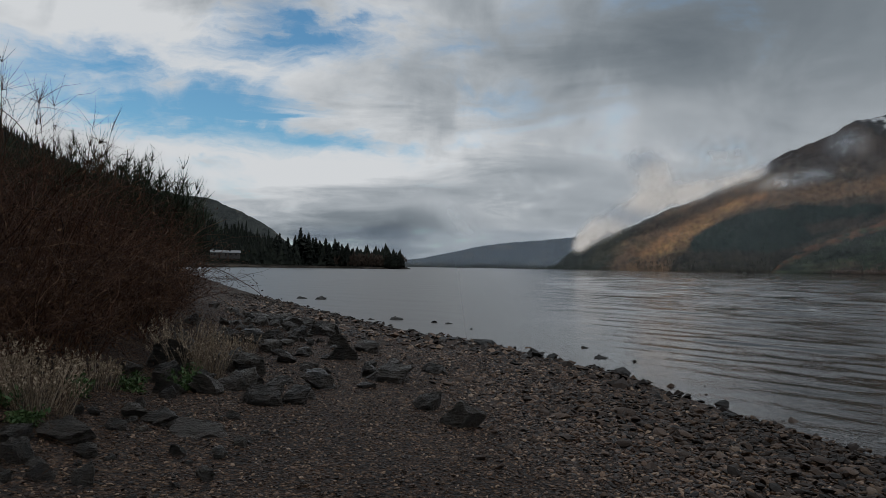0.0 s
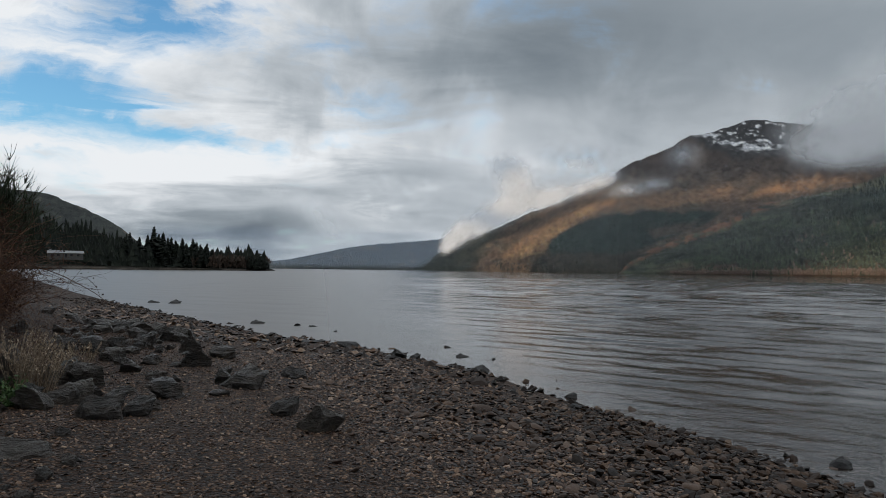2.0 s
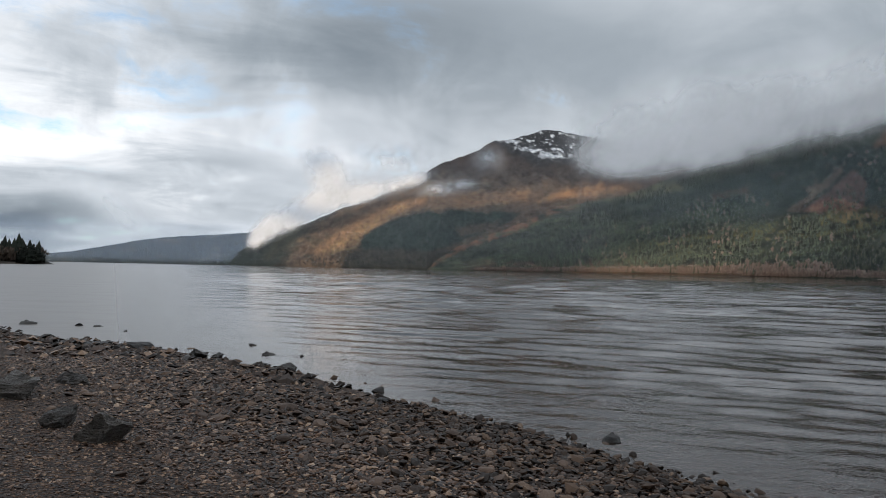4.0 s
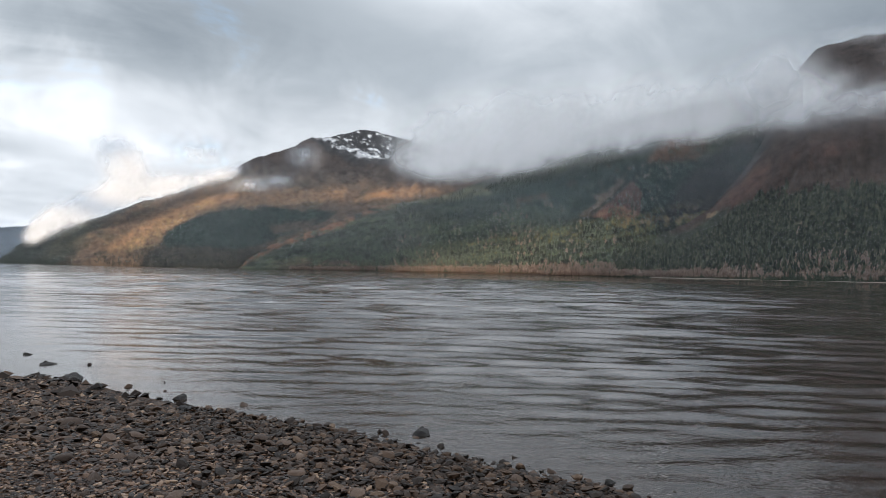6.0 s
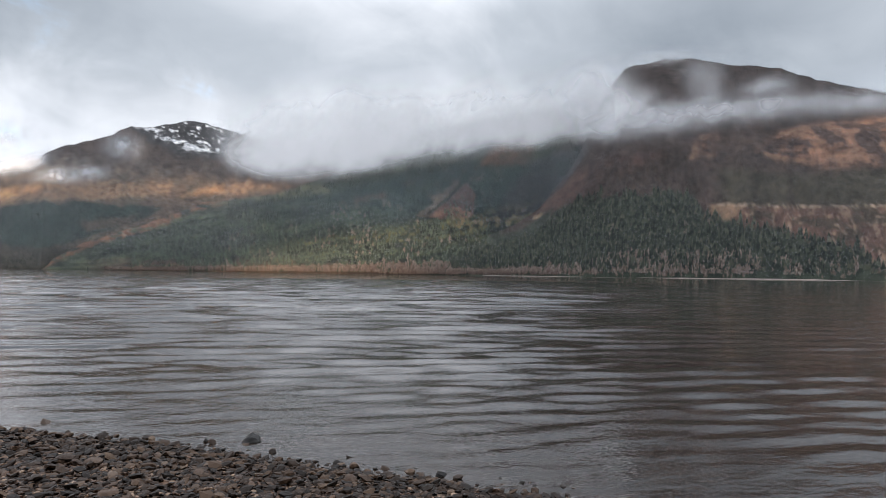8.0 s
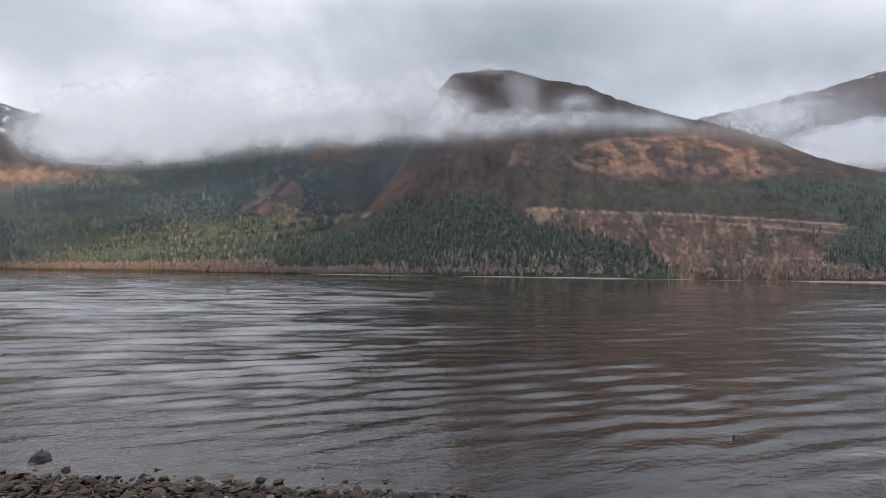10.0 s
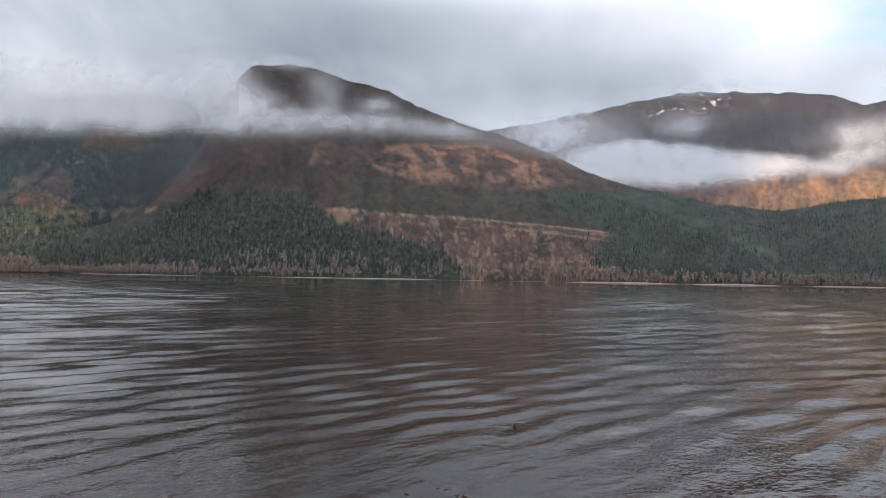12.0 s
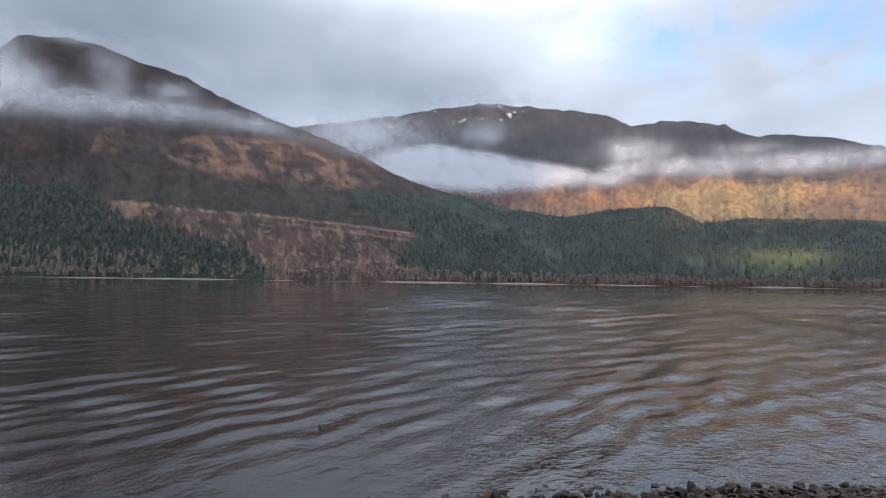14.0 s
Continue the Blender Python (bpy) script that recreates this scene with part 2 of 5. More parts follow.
def water_material():
    """Dark peaty water: fine ripples near by, long wind streaks on the open loch, calm in the lee of the near shore."""
    mat, make = new_material("loch_water")
    m = math_of(make)
    co = make("ShaderNodeTexCoord").outputs["Object"]
    turned = make("ShaderNodeMapping", i_Vector=co, i_Rotation=(0, 0, radians(42)))
    long = make("ShaderNodeMapping", i_Vector=turned.outputs[0], i_Scale=(0.3, 1.0, 1.0)).outputs[0]
    short = make("ShaderNodeMapping", i_Vector=turned.outputs[0], i_Scale=(0.45, 1.0, 1.0)).outputs[0]
    w0 = make("ShaderNodeTexNoise", i_Vector=short, i_Scale=0.14, i_Detail=3.0, i_Roughness=0.6).outputs[0]
    w1 = make("ShaderNodeTexNoise", i_Vector=short, i_Scale=0.55, i_Detail=3.0, i_Roughness=0.55).outputs[0]
    w2 = make("ShaderNodeTexNoise", i_Vector=short, i_Scale=4.0, i_Detail=4.0, i_Roughness=0.6).outputs[0]
    w3 = make("ShaderNodeTexNoise", i_Vector=co, i_Scale=9.0, i_Detail=2.0, i_Roughness=0.5).outputs[0]
    reach = make("ShaderNodeVectorMath", operation="LENGTH", i_0=co).outputs["Value"]
    open_loch = make("ShaderNodeMapRange", interpolation_type="SMOOTHSTEP", i_0=reach, i_1=10.0, i_2=45.0, i_3=0.0, i_4=1.0).outputs[0]
    far = m("MULTIPLY", m("ADD", m("MULTIPLY", m("MAXIMUM", m("SUBTRACT", w0, 0.54), 0.0), 0.9), m("MULTIPLY", w1, 0.20)), open_loch)
    near = m("ADD", m("MULTIPLY", w2, 0.018), m("MULTIPLY", w3, 0.004))
    gust = make("ShaderNodeTexNoise", i_Vector=long, i_Scale=0.16, i_Detail=4.0, i_Roughness=0.6).outputs[0]
    near = m("MULTIPLY", near, make("ShaderNodeMapRange", i_0=gust, i_1=0.36, i_2=0.64, i_3=0.4, i_4=1.5).outputs[0])
    parts = make("ShaderNodeSeparateXYZ", i_0=co)
    out = m("DIVIDE", parts.outputs[0], m("ADD", reach, 12.0))
    lee = make("ShaderNodeMapRange", interpolation_type="SMOOTHSTEP", i_0=out, i_1=0.045, i_2=0.40, i_3=0.3, i_4=1.0).outputs[0]
    # the brown mountain shelters the water to its side
    slant = m("DIVIDE", parts.outputs[1], m("MAXIMUM", reach, 0.1))
    shelter = make("ShaderNodeMapRange", interpolation_type="SMOOTHSTEP", i_0=slant, i_1=0.2, i_2=0.55, i_3=0.2, i_4=1.0).outputs[0]
    # and a light breeze ruffles the bay beyond it
    ruffle = make("ShaderNodeMapRange", interpolation_type="SMOOTHSTEP", i_0=slant, i_1=0.0, i_2=-0.35, i_3=0.0, i_4=1.5).outputs[0]
    calm = m("MULTIPLY", lee, shelter)
    h = m("ADD", m("MULTIPLY", far, m("MAXIMUM", calm, m("MULTIPLY", ruffle, 0.4))), m("MULTIPLY", near, m("MAXIMUM", m("MULTIPLY", lee, 0.75), m("MAXIMUM", calm, ruffle))))
    # in the lee the ripples are too fine to tell apart
    gloss = make("ShaderNodeMapRange", interpolation_type="SMOOTHSTEP", i_0=out, i_1=-0.10, i_2=0.27, i_3=0.36, i_4=0.02).outputs[0]
    nrm = make("ShaderNodeBump", i_Strength=1.0, i_Distance=1.0, i_Height=h).outputs[0]
    p = make("ShaderNodeBsdfPrincipled", i_Base_Color=(0.016, 0.0095, 0.006, 1), i_Roughness=gloss, i_IOR=1.46, i_Normal=nrm)
    finish(make, p.outputs[0])
    return mat


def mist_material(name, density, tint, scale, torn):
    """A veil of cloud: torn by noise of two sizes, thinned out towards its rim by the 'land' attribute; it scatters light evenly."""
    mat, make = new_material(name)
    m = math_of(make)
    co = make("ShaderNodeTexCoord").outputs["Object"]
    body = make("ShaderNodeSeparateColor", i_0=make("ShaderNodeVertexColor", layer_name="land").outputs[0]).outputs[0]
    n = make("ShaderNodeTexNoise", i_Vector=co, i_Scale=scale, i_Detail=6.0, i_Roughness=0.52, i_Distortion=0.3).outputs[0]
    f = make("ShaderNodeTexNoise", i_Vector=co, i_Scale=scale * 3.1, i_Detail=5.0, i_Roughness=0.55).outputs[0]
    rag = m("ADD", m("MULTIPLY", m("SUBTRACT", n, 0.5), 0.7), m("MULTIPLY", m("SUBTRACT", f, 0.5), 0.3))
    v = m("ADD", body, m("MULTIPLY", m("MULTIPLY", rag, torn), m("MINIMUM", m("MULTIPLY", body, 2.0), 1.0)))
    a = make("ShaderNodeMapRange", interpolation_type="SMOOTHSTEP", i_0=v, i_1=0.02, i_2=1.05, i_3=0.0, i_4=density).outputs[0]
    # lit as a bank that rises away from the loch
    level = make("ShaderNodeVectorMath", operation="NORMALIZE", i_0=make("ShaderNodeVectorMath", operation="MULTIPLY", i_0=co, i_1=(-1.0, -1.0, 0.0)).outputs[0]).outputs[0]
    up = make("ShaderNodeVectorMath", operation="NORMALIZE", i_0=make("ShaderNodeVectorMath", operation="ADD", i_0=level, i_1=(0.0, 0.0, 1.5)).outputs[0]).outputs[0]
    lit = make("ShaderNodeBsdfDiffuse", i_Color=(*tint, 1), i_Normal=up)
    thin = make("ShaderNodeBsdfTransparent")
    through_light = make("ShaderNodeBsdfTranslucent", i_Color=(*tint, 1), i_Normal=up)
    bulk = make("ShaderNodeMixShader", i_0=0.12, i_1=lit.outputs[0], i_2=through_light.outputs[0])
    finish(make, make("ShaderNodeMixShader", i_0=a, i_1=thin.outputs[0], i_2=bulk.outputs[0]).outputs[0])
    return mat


LAND = land_material()
WATER = water_material()


def gravel_material():
    """Fine beach gravel: cells of two sizes, each small stone with a tone of its own."""
    mat, make = new_material("beach_gravel")
    m = math_of(make)
    co = make("ShaderNodeTexCoord").outputs["Object"]
    bent = make("ShaderNodeVectorMath", operation="ADD", i_0=co, i_1=make("ShaderNodeVectorMath", operation="SCALE", i_0=make("ShaderNodeTexNoise", i_Vector=co, i_Scale=30.0).outputs[1], i_Scale=0.012).outputs[0]).outputs[0]
    one = make("ShaderNodeTexVoronoi", i_Vector=bent, i_Scale=30.0)
    two = make("ShaderNodeTexVoronoi", i_Vector=bent, i_Scale=52.0)
    tone = make("ShaderNodeSeparateColor", i_0=one.outputs["Color"]).outputs[0]
    tone2 = make("ShaderNodeSeparateColor", i_0=two.outputs["Color"]).outputs[1]
    stain = make("ShaderNodeTexNoise", i_Vector=co, i_Scale=0.9, i_Detail=5.0).outputs[0]
    fac = m("ADD", m("MULTIPLY", tone, 0.5), m("ADD", m("MULTIPLY", tone2, 0.25), m("MULTIPLY", stain, 0.35)))
    col = ramp_node(make, fac, [(0.15, (0.0043, 0.0027, 0.0018)), (0.45, (0.026, 0.013, 0.0073)), (0.7, (0.069, 0.036, 0.020)), (0.95, (0.22, 0.14, 0.087))])
    # shade between the small stones, painted near black at the cell edges
    gapped = mix_node(make, m("SMOOTH_MIN", m("MULTIPLY", m("SUBTRACT", 0.9, one.outputs["Distance"]), 1.6), 1.0, 0.2), (0.006, 0.0045, 0.004), col)
    h = m("ADD", m("MULTIPLY", one.outputs["Distance"], -1.0), m("MULTIPLY", two.outputs["Distance"], -0.5))
    nrm = make("ShaderNodeBump", i_Strength=1.0, i_Distance=0.05, i_Height=h).outputs[0]
    p = make("ShaderNodeBsdfPrincipled", i_Base_Color=gapped, i_Roughness=0.8, i_Normal=nrm)
    p.inputs["Specular IOR Level"].default_value = 0.25
    finish(make, p.outputs[0])
    return mat


def rock_material(name, stops, rough, spec):
    """Layered schist: thin tilted beds, blotches of lichen, and a tone for each rock."""
    mat, make = new_material(name)
    m = math_of(make)
    co = make("ShaderNodeTexCoord").outputs["Object"]
    own = make("ShaderNodeObjectInfo").outputs["Random"]
    beds = make("ShaderNodeMapping", i_Vector=co, i_Rotation=(0.4, 0.3, 0.0), i_Scale=(1.0, 1.0, 5.0)).outputs[0]
    a = make("ShaderNodeTexNoise", i_Vector=beds, i_Scale=2.2, i_Detail=8.0, i_Roughness=0.65).outputs[0]
    b = make("ShaderNodeTexNoise", i_Vector=co, i_Scale=9.0, i_Detail=6.0, i_Roughness=0.7).outputs[0]
    c = make("ShaderNodeTexNoise", i_Vector=co, i_Scale=1.8, i_Detail=4.0).outputs[0]
    fac = m("ADD", m("MULTIPLY", own, 0.28), m("ADD", m("MULTIPLY", a, 0.45), m("MULTIPLY", b, 0.3)))
    col = ramp_node(make, fac, stops)
    brown = mix_node(make, m("MULTIPLY", make("ShaderNodeMapRange", i_0=c, i_1=0.45, i_2=0.65, i_3=0.0, i_4=1.0).outputs[0], 0.6), col, (0.045, 0.029, 0.019))
    nrm = make("ShaderNodeBump", i_Strength=1.0, i_Distance=0.16, i_Height=m("ADD", a, m("MULTIPLY", b, 0.5))).outputs[0]
    p = make("ShaderNodeBsdfPrincipled", i_Base_Color=brown, i_Roughness=rough, i_Normal=nrm)
    p.inputs["Specular IOR Level"].default_value = spec
    finish(make, p.outputs[0])
    return mat


GRAVEL = gravel_material()
PEBBLE = varied("pebbles", [(0.0, (0.00312, 0.00234, 0.00195)), (0.3, (0.01014, 0.005148, 0.002964)), (0.55, (0.03432, 0.01677, 0.00897)), (0.78, (0.0897, 0.04914, 0.02808)), (0.9, (0.1794, 0.117, 0.07488)), (1.0, (0.3588, 0.2808, 0.2145))], 20.0, rough=0.5, spread="island", bump=0.3, distance=0.004, spec=0.3)
STONE = rock_material("schist_rock", [(0.28, (0.005, 0.0042, 0.0035)), (0.48, (0.019, 0.0155, 0.0125)), (0.62, (0.052, 0.044, 0.036)), (0.80, (0.19, 0.175, 0.15))], 0.42, 0.45)
WET_STONE = varied("wet_dark_rock", [(0.25, (0.006, 0.006, 0.006)), (0.6, (0.016, 0.015, 0.014)), (0.85, (0.034, 0.031, 0.028))], 4.0, rough=0.6, bump=0.8, bump_scale=25, spread="object", spec=0.3, distance=0.04)
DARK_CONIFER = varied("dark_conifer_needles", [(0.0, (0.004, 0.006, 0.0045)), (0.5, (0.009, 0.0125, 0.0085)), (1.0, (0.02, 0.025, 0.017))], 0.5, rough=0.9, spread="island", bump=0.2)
PLANTATION = varied("young_conifer_needles", [(0.0, (0.0191, 0.0281, 0.0229)), (0.5, (0.0395, 0.0548, 0.0421)), (1.0, (0.0829, 0.0988, 0.0669))], 0.5, rough=0.9, spread="island", bump=0.2)
CONIFER = varied("conifer_needles", [(0.0, (0.0064, 0.0104, 0.0088)), (0.5, (0.0208, 0.0288, 0.0224)), (0.85, (0.048, 0.056, 0.0384)), (1.0, (0.084, 0.0736, 0.0528))], 0.5, rough=0.9, spread="island", bump=0.2)

# ---------------------------------------------------------------- ground and water
SHORE = [(-400, -120), (-60, -13), (-20, 0.2), (-6, 4.6), (-4.5, 4.9), (-2, 5.3), (0, 5.4), (2, 5.25), (4.5, 4.75), (6, 4.5), (7.5, 4.05), (9.7, 3.5),
         (11.4, 3.25), (13.2, 2.2), (15.5, 1.4), (18, -0.6), (24, -3.8), (35, -9.2), (48, -15.2), (105, -40), (200, -85), (330, -150), (500, -400), (5000, -4500)]
SY, SX = np.array(SHORE, float).T


def inland(x, y):
    """Metres from the waterline, positive on the land."""
    xs = np.interp(y, SY, SX)
    slope = (np.interp(y + 1.5, SY, SX) - np.interp(y - 1.5, SY, SX)) / 3.0
    return (xs - x) / np.sqrt(1 + slope ** 2)


def toe(y):
    return np.interp(y, [-30, 3, 7, 11, 23, 60], [8.0, 7.6, 7.0, 5.9, 3.4, 3.0])


def ground_height(x, y):
    d = inland(x, y)
    near = np.exp(-(np.hypot(x, y) / 40.0) ** 2)
    z = np.where(d > 0, 0.085 * d + 0.02 * np.sin(d * 1.7) * near, 0.10 * d)
    z = np.where(d > 0, np.minimum(z, 0.085 * 9 + 0.02 * d), np.maximum(z, -6.0))
    z = z + np.clip(d - toe(y), 0, 6.0) * 0.28
    return z + 0.035 * fbm(x * 0.7, y * 0.7, 3, 3) * step(0.2, 2.0, d) * near + 0.6 * fbm(x * 0.02, y * 0.02, 8, 3) * step(10, 60, d)


rings = np.concatenate([np.linspace(0.002, 30, 110), np.geomspace(30.5, 4900, 60)])
turns = np.radians(np.linspace(0, 360, 361))
gx, gy = rings[:, None] * np.sin(turns)[None], rings[:, None] * np.cos(turns)[None]
gz = ground_height(gx, gy)
ground = new("ground", mesh_from("ground", np.stack([gx, gy, gz], -1).reshape(-1, 3), grid_faces(len(rings), len(turns))[:, ::-1], GRAVEL))
tagged(ground, "brown pebble beach sloping down into the loch", "beach", kind="structure")


def waves(x, y, spacing):
    """Wind waves: short ripples near the shore that grow into longer waves out on the loch; calmer in the lee of the near shore and under the brown mountain."""
    rng = np.random.default_rng(17)
    z = 0.0
    reach = np.maximum(np.hypot(x, y), 0.1)
    main = np.log(np.clip(0.062 * reach + 0.12, 0.4, 6.0))
    for k in range(40):
        length = 0.24 * 1.085 ** k
        turn = radians(132 + 90) + rng.normal(0, 0.2)
        phase = rng.uniform(0, 6.283) + 0.9 * fbm(x / (length * 5) + k, y / (length * 5), 40 + k, 2)
        share = np.exp(-((math.log(length) - main) / 0.42) ** 2) * step(1.8, 3.4, length / spacing)
        z = z + share * 0.064 * length / 6.2832 * np.sin((x * math.cos(turn) + y * math.sin(turn)) * 6.2832 / length + phase)
    lee = 0.12 + 0.88 * step(0.08, 0.46, x / (reach + 12.0))
    shelter = 0.3 + 0.7 * np.maximum(step(0.16, 0.5, y / reach), 0.4 * step(20.0, 8.0, reach))
    ruffle = 0.85 * step(0.0, -0.4, y / reach)
    return z * np.maximum(lee * shelter, ruffle) * (0.3 + 0.7 * step(0.2, 4.0, -inland(x, y)))


wr = np.concatenate([np.geomspace(3.4, 170, 440), np.geomspace(200, 4850, 30)])
wa = np.radians(np.concatenate([np.linspace(-36, 146, 620), np.linspace(152, 318, 60)]))
wx, wy = wr[:, None] * np.sin(wa)[None], wr[:, None] * np.cos(wa)[None]
wz = waves(wx, wy, np.gradient(wr)[:, None])
water = new("water", mesh_from("water", np.stack([wx, wy, wz], -1).reshape(-1, 3), grid_faces(len(wr), len(wa))[:, ::-1], WATER))
tagged(water, "grey rippled loch water reflecting clouds and hills", "water", kind="structure")

# ---------------------------------------------------------------- mountains
SHORE_AZ = [(-4, 4400), (9, 4200), (15, 2600), (25, 1800), (40, 1100), (53, 780), (65, 650), (80, 600), (97, 560), (110, 580), (143, 750), (175, 900)]


def far_shore(az):
    return np.interp(az, *np.array(SHORE_AZ, float).T)


HEATHER, BRACKEN, GRASS = np.array((0.036, 0.027, 0.025)), np.array((0.110, 0.056, 0.034)), np.array((0.19, 0.135, 0.068))
WOOD, WOOD_DARK, SNOW, SCREE = np.array((0.027, 0.036, 0.028)), np.array((0.017, 0.023, 0.020)), np.array((0.8, 0.82, 0.85)), np.array((0.16, 0.14, 0.12))
TERRAIN = {}


def blend(c, w, colour):
    return c * (1 - w[..., None]) + colour * w[..., None]


def mountain(name, label, az_range, ridge, ridge_at, base, cover, power=1.15, rough=0.06, n=(420, 150), seed=1, jag=0.1):
    """A hillside seen from the loch: base distance and ridge distance by bearing, the ridge's angle above the horizon by bearing, gullies down its face."""
    az = np.linspace(*az_range, n[0])[None]
    s = np.linspace(-0.02, 1.25, n[1])[:, None]
    ra, re = np.array(ridge, float).T
    el = np.interp(az, ra, re)
    el = el + jag * fbm(az * 1.6, 0 * az, seed + 90, 6) * np.clip(el / 4, 0, 1)
    far = np.interp(az, *np.array(ridge_at, float).T) if isinstance(ridge_at, list) else np.full(az.shape, float(ridge_at))
    near = base(az)
    r = near + (far - near) * s
    top = far * np.tan(np.radians(el)) + EYE
    up = np.where(s < 1, np.maximum(s, 0) ** power, 1 - 2.2 * np.maximum(s - 1, 0) ** 1.1)
    gully = ridged(az * 0.32 + 0.6 * fbm(az * 0.2, s * 3, seed + 7, 3), s * 0.9 + az * 0.02, seed) - 0.75
    lumps = fbm(az * 0.5, s * 7, seed + 20, 6)
    body = np.clip(s * 3, 0, 1) * np.clip((1.1 - s) * 1.1, 0.12, 1)
    z = top * (up + rough * body * (gully * 1.2 + lumps * 0.8)) - np.where(s < 0, 8.0, 0.0)
    a = np.radians(az)
    x, y = r * np.sin(a), r * np.cos(a)
    el_here = np.degrees(np.arctan2(z - EYE, r))
    grain = np.stack([a * float(far.mean()) * 0.8 + 0 * z, z, 0 * z], -1)
    col = cover(np.broadcast_to(az, z.shape), el_here, s, fbm(az * 0.9, s * 9, seed + 40, 6), fbm(az * 3.1, s * 30, seed + 50, 4))
    ob = new(name, mesh_from(name, np.stack([x, y, z], -1).reshape(-1, 3), grid_faces(n[1], n[0])[:, ::-1], LAND, colours=np.clip(col, 0, 1).reshape(-1, 3), grain=grain.reshape(-1, 3)))
    tagged(ob, label, "mountain", kind="structure")
    TERRAIN[name] = (az[0], s[:, 0], r, z, el_here)
    return ob


def tract(az, el, points, soft=0.25):
    """How far inside a stretch of land each place lies, 0 to 1, by the stretch's corners in bearing and angle up."""
    p = np.array(points, float)
    inside, near = np.zeros(az.shape, bool), np.full(az.shape, 1e9)
    for (ax, ay), (bx, by) in zip(p, np.roll(p, -1, 0)):
        hit = ((ay > el) != (by > el)) & (az < (bx - ax) * (el - ay) / ((by - ay) or 1e-9) + ax)
        inside ^= hit
        t = np.clip(((az - ax) * (bx - ax) + (el - ay) * (by - ay)) / max((bx - ax) ** 2 + (by - ay) ** 2, 1e-9), 0, 1)
        near = np.minimum(near, np.hypot(az - ax - t * (bx - ax), el - ay - t * (by - ay)))
    return step(-soft, soft, np.where(inside, near, -near))


ROCK, OLIVE, RUST = np.array((0.030, 0.032, 0.037)), np.array((0.042, 0.040, 0.028)), np.array((0.118, 0.067, 0.055))


def cover_snow(az, el, s, n1, n2):
    a, e = az + n1 * 1.1 + n2 * 0.35, el + n1 * 0.4 + n2 * 0.25
    fine = fbm(az * 1.7 - el * 0.9, el * 2.2, 19, 6)
    fleck = fbm(az * 4.0, el * 5.0 - az * 0.8, 29, 4)
    c = np.broadcast_to(np.array((0.080, 0.058, 0.044)), (*az.shape, 3)).copy()
    c = blend(c, step(-0.05, 0.3, fine) * 0.75, np.array((0.050, 0.046, 0.034)))
    c = blend(c, tract(a, e, [(14.6, -1), (17.4, 2.0), (20.0, 3.8), (23.5, 5.8), (31, 6.9), (36, 7.1), (36, 6.2), (31, 5.6), (25.5, 5.2), (22.5, 3.8), (20.6, 1.8), (18.6, -1)], 0.35) * np.clip(0.85 + fine, 0.35, 1), np.array((0.165, 0.103, 0.062)))
    c = blend(c, tract(a, e, [(17, 1), (21, 3.8), (24, 5.5), (25, 5.3), (22, 3.4), (19.6, 1)], 0.3) * step(-0.2, 0.3, fleck) * 0.8, GRASS * 1.1)
    c = blend(c, tract(a, e, [(37, 6.2), (39.5, 6.3), (47, 7.6), (47, 8.6), (41.5, 8.2), (39, 7.2)], 0.3) * np.clip(0.8 + fleck, 0.2, 1), np.array((0.20, 0.112, 0.056)))
    c = blend(c, step(7.6, 8.6, e + fine * 0.8 + (az - 30) * 0.06) * 0.92, HEATHER * 1.05)
    c = blend(c, step(0.05, 0.3, fleck) * step(6.3, 7.2, el) * step(9.6, 8.2, el) * 0.55, SCREE * 0.55)
    c = blend(c, tract(a, e, [(20.3, 1.5), (21.5, 3.0), (24, 4.4), (27, 5.05), (29.8, 5.25), (34.9, 5.1), (33.8, 4.2), (30.5, 2.8), (28.4, 1.9), (26, 1.3)], 0.18), WOOD_DARK * (0.95, 1.25, 1.25))
    c = blend(c, tract(a, e, [(28.8, 3.5), (30.5, 3.9), (33, 4.3), (32.9, 3.5), (30, 3.0)], 0.2) * 0.8, np.array((0.060, 0.046, 0.036)))
    c = blend(c, step(1.7, 1.1, e - (az - 20) * 0.04) * step(18.0, 20.5, a + el * 0.2) * (0.75 + 0.25 * step(0.2, -0.1, fine)), np.array((0.030, 0.029, 0.024)))
    c = blend(c, step(14.6, 13.0, a - el * 0.95) * 0.9, WOOD_DARK * 1.5)
    c = blend(c, tract(a, e, [(32.8, 11.6), (34.0, 9.9), (36, 9.4), (39.5, 9.2), (41, 12.6), (34, 12.8)], 0.4), ROCK)
    crag = fbm(az * 2.4 + el * 2.2, el * 4.2 - az * 1.1, 23, 6)
    shelf = bell(el, np.interp(az, [33.5, 34.6, 36, 37.2, 38.4], [11.3, 11.0, 10.35, 10.05, 9.95]) + n2 * 0.15, 0.28)
    white = np.maximum(step(0.16, 0.36, crag + 0.2 * fleck), shelf * step(-0.25, 0.15, crag)) * tract(a, el, [(33.4, 11.5), (34.9, 10.5), (36, 9.9), (38.6, 9.6), (39.6, 10.2), (39.2, 12.6), (35.6, 12.4)], 0.3)
    return blend(c, 0.75 * white, SNOW)


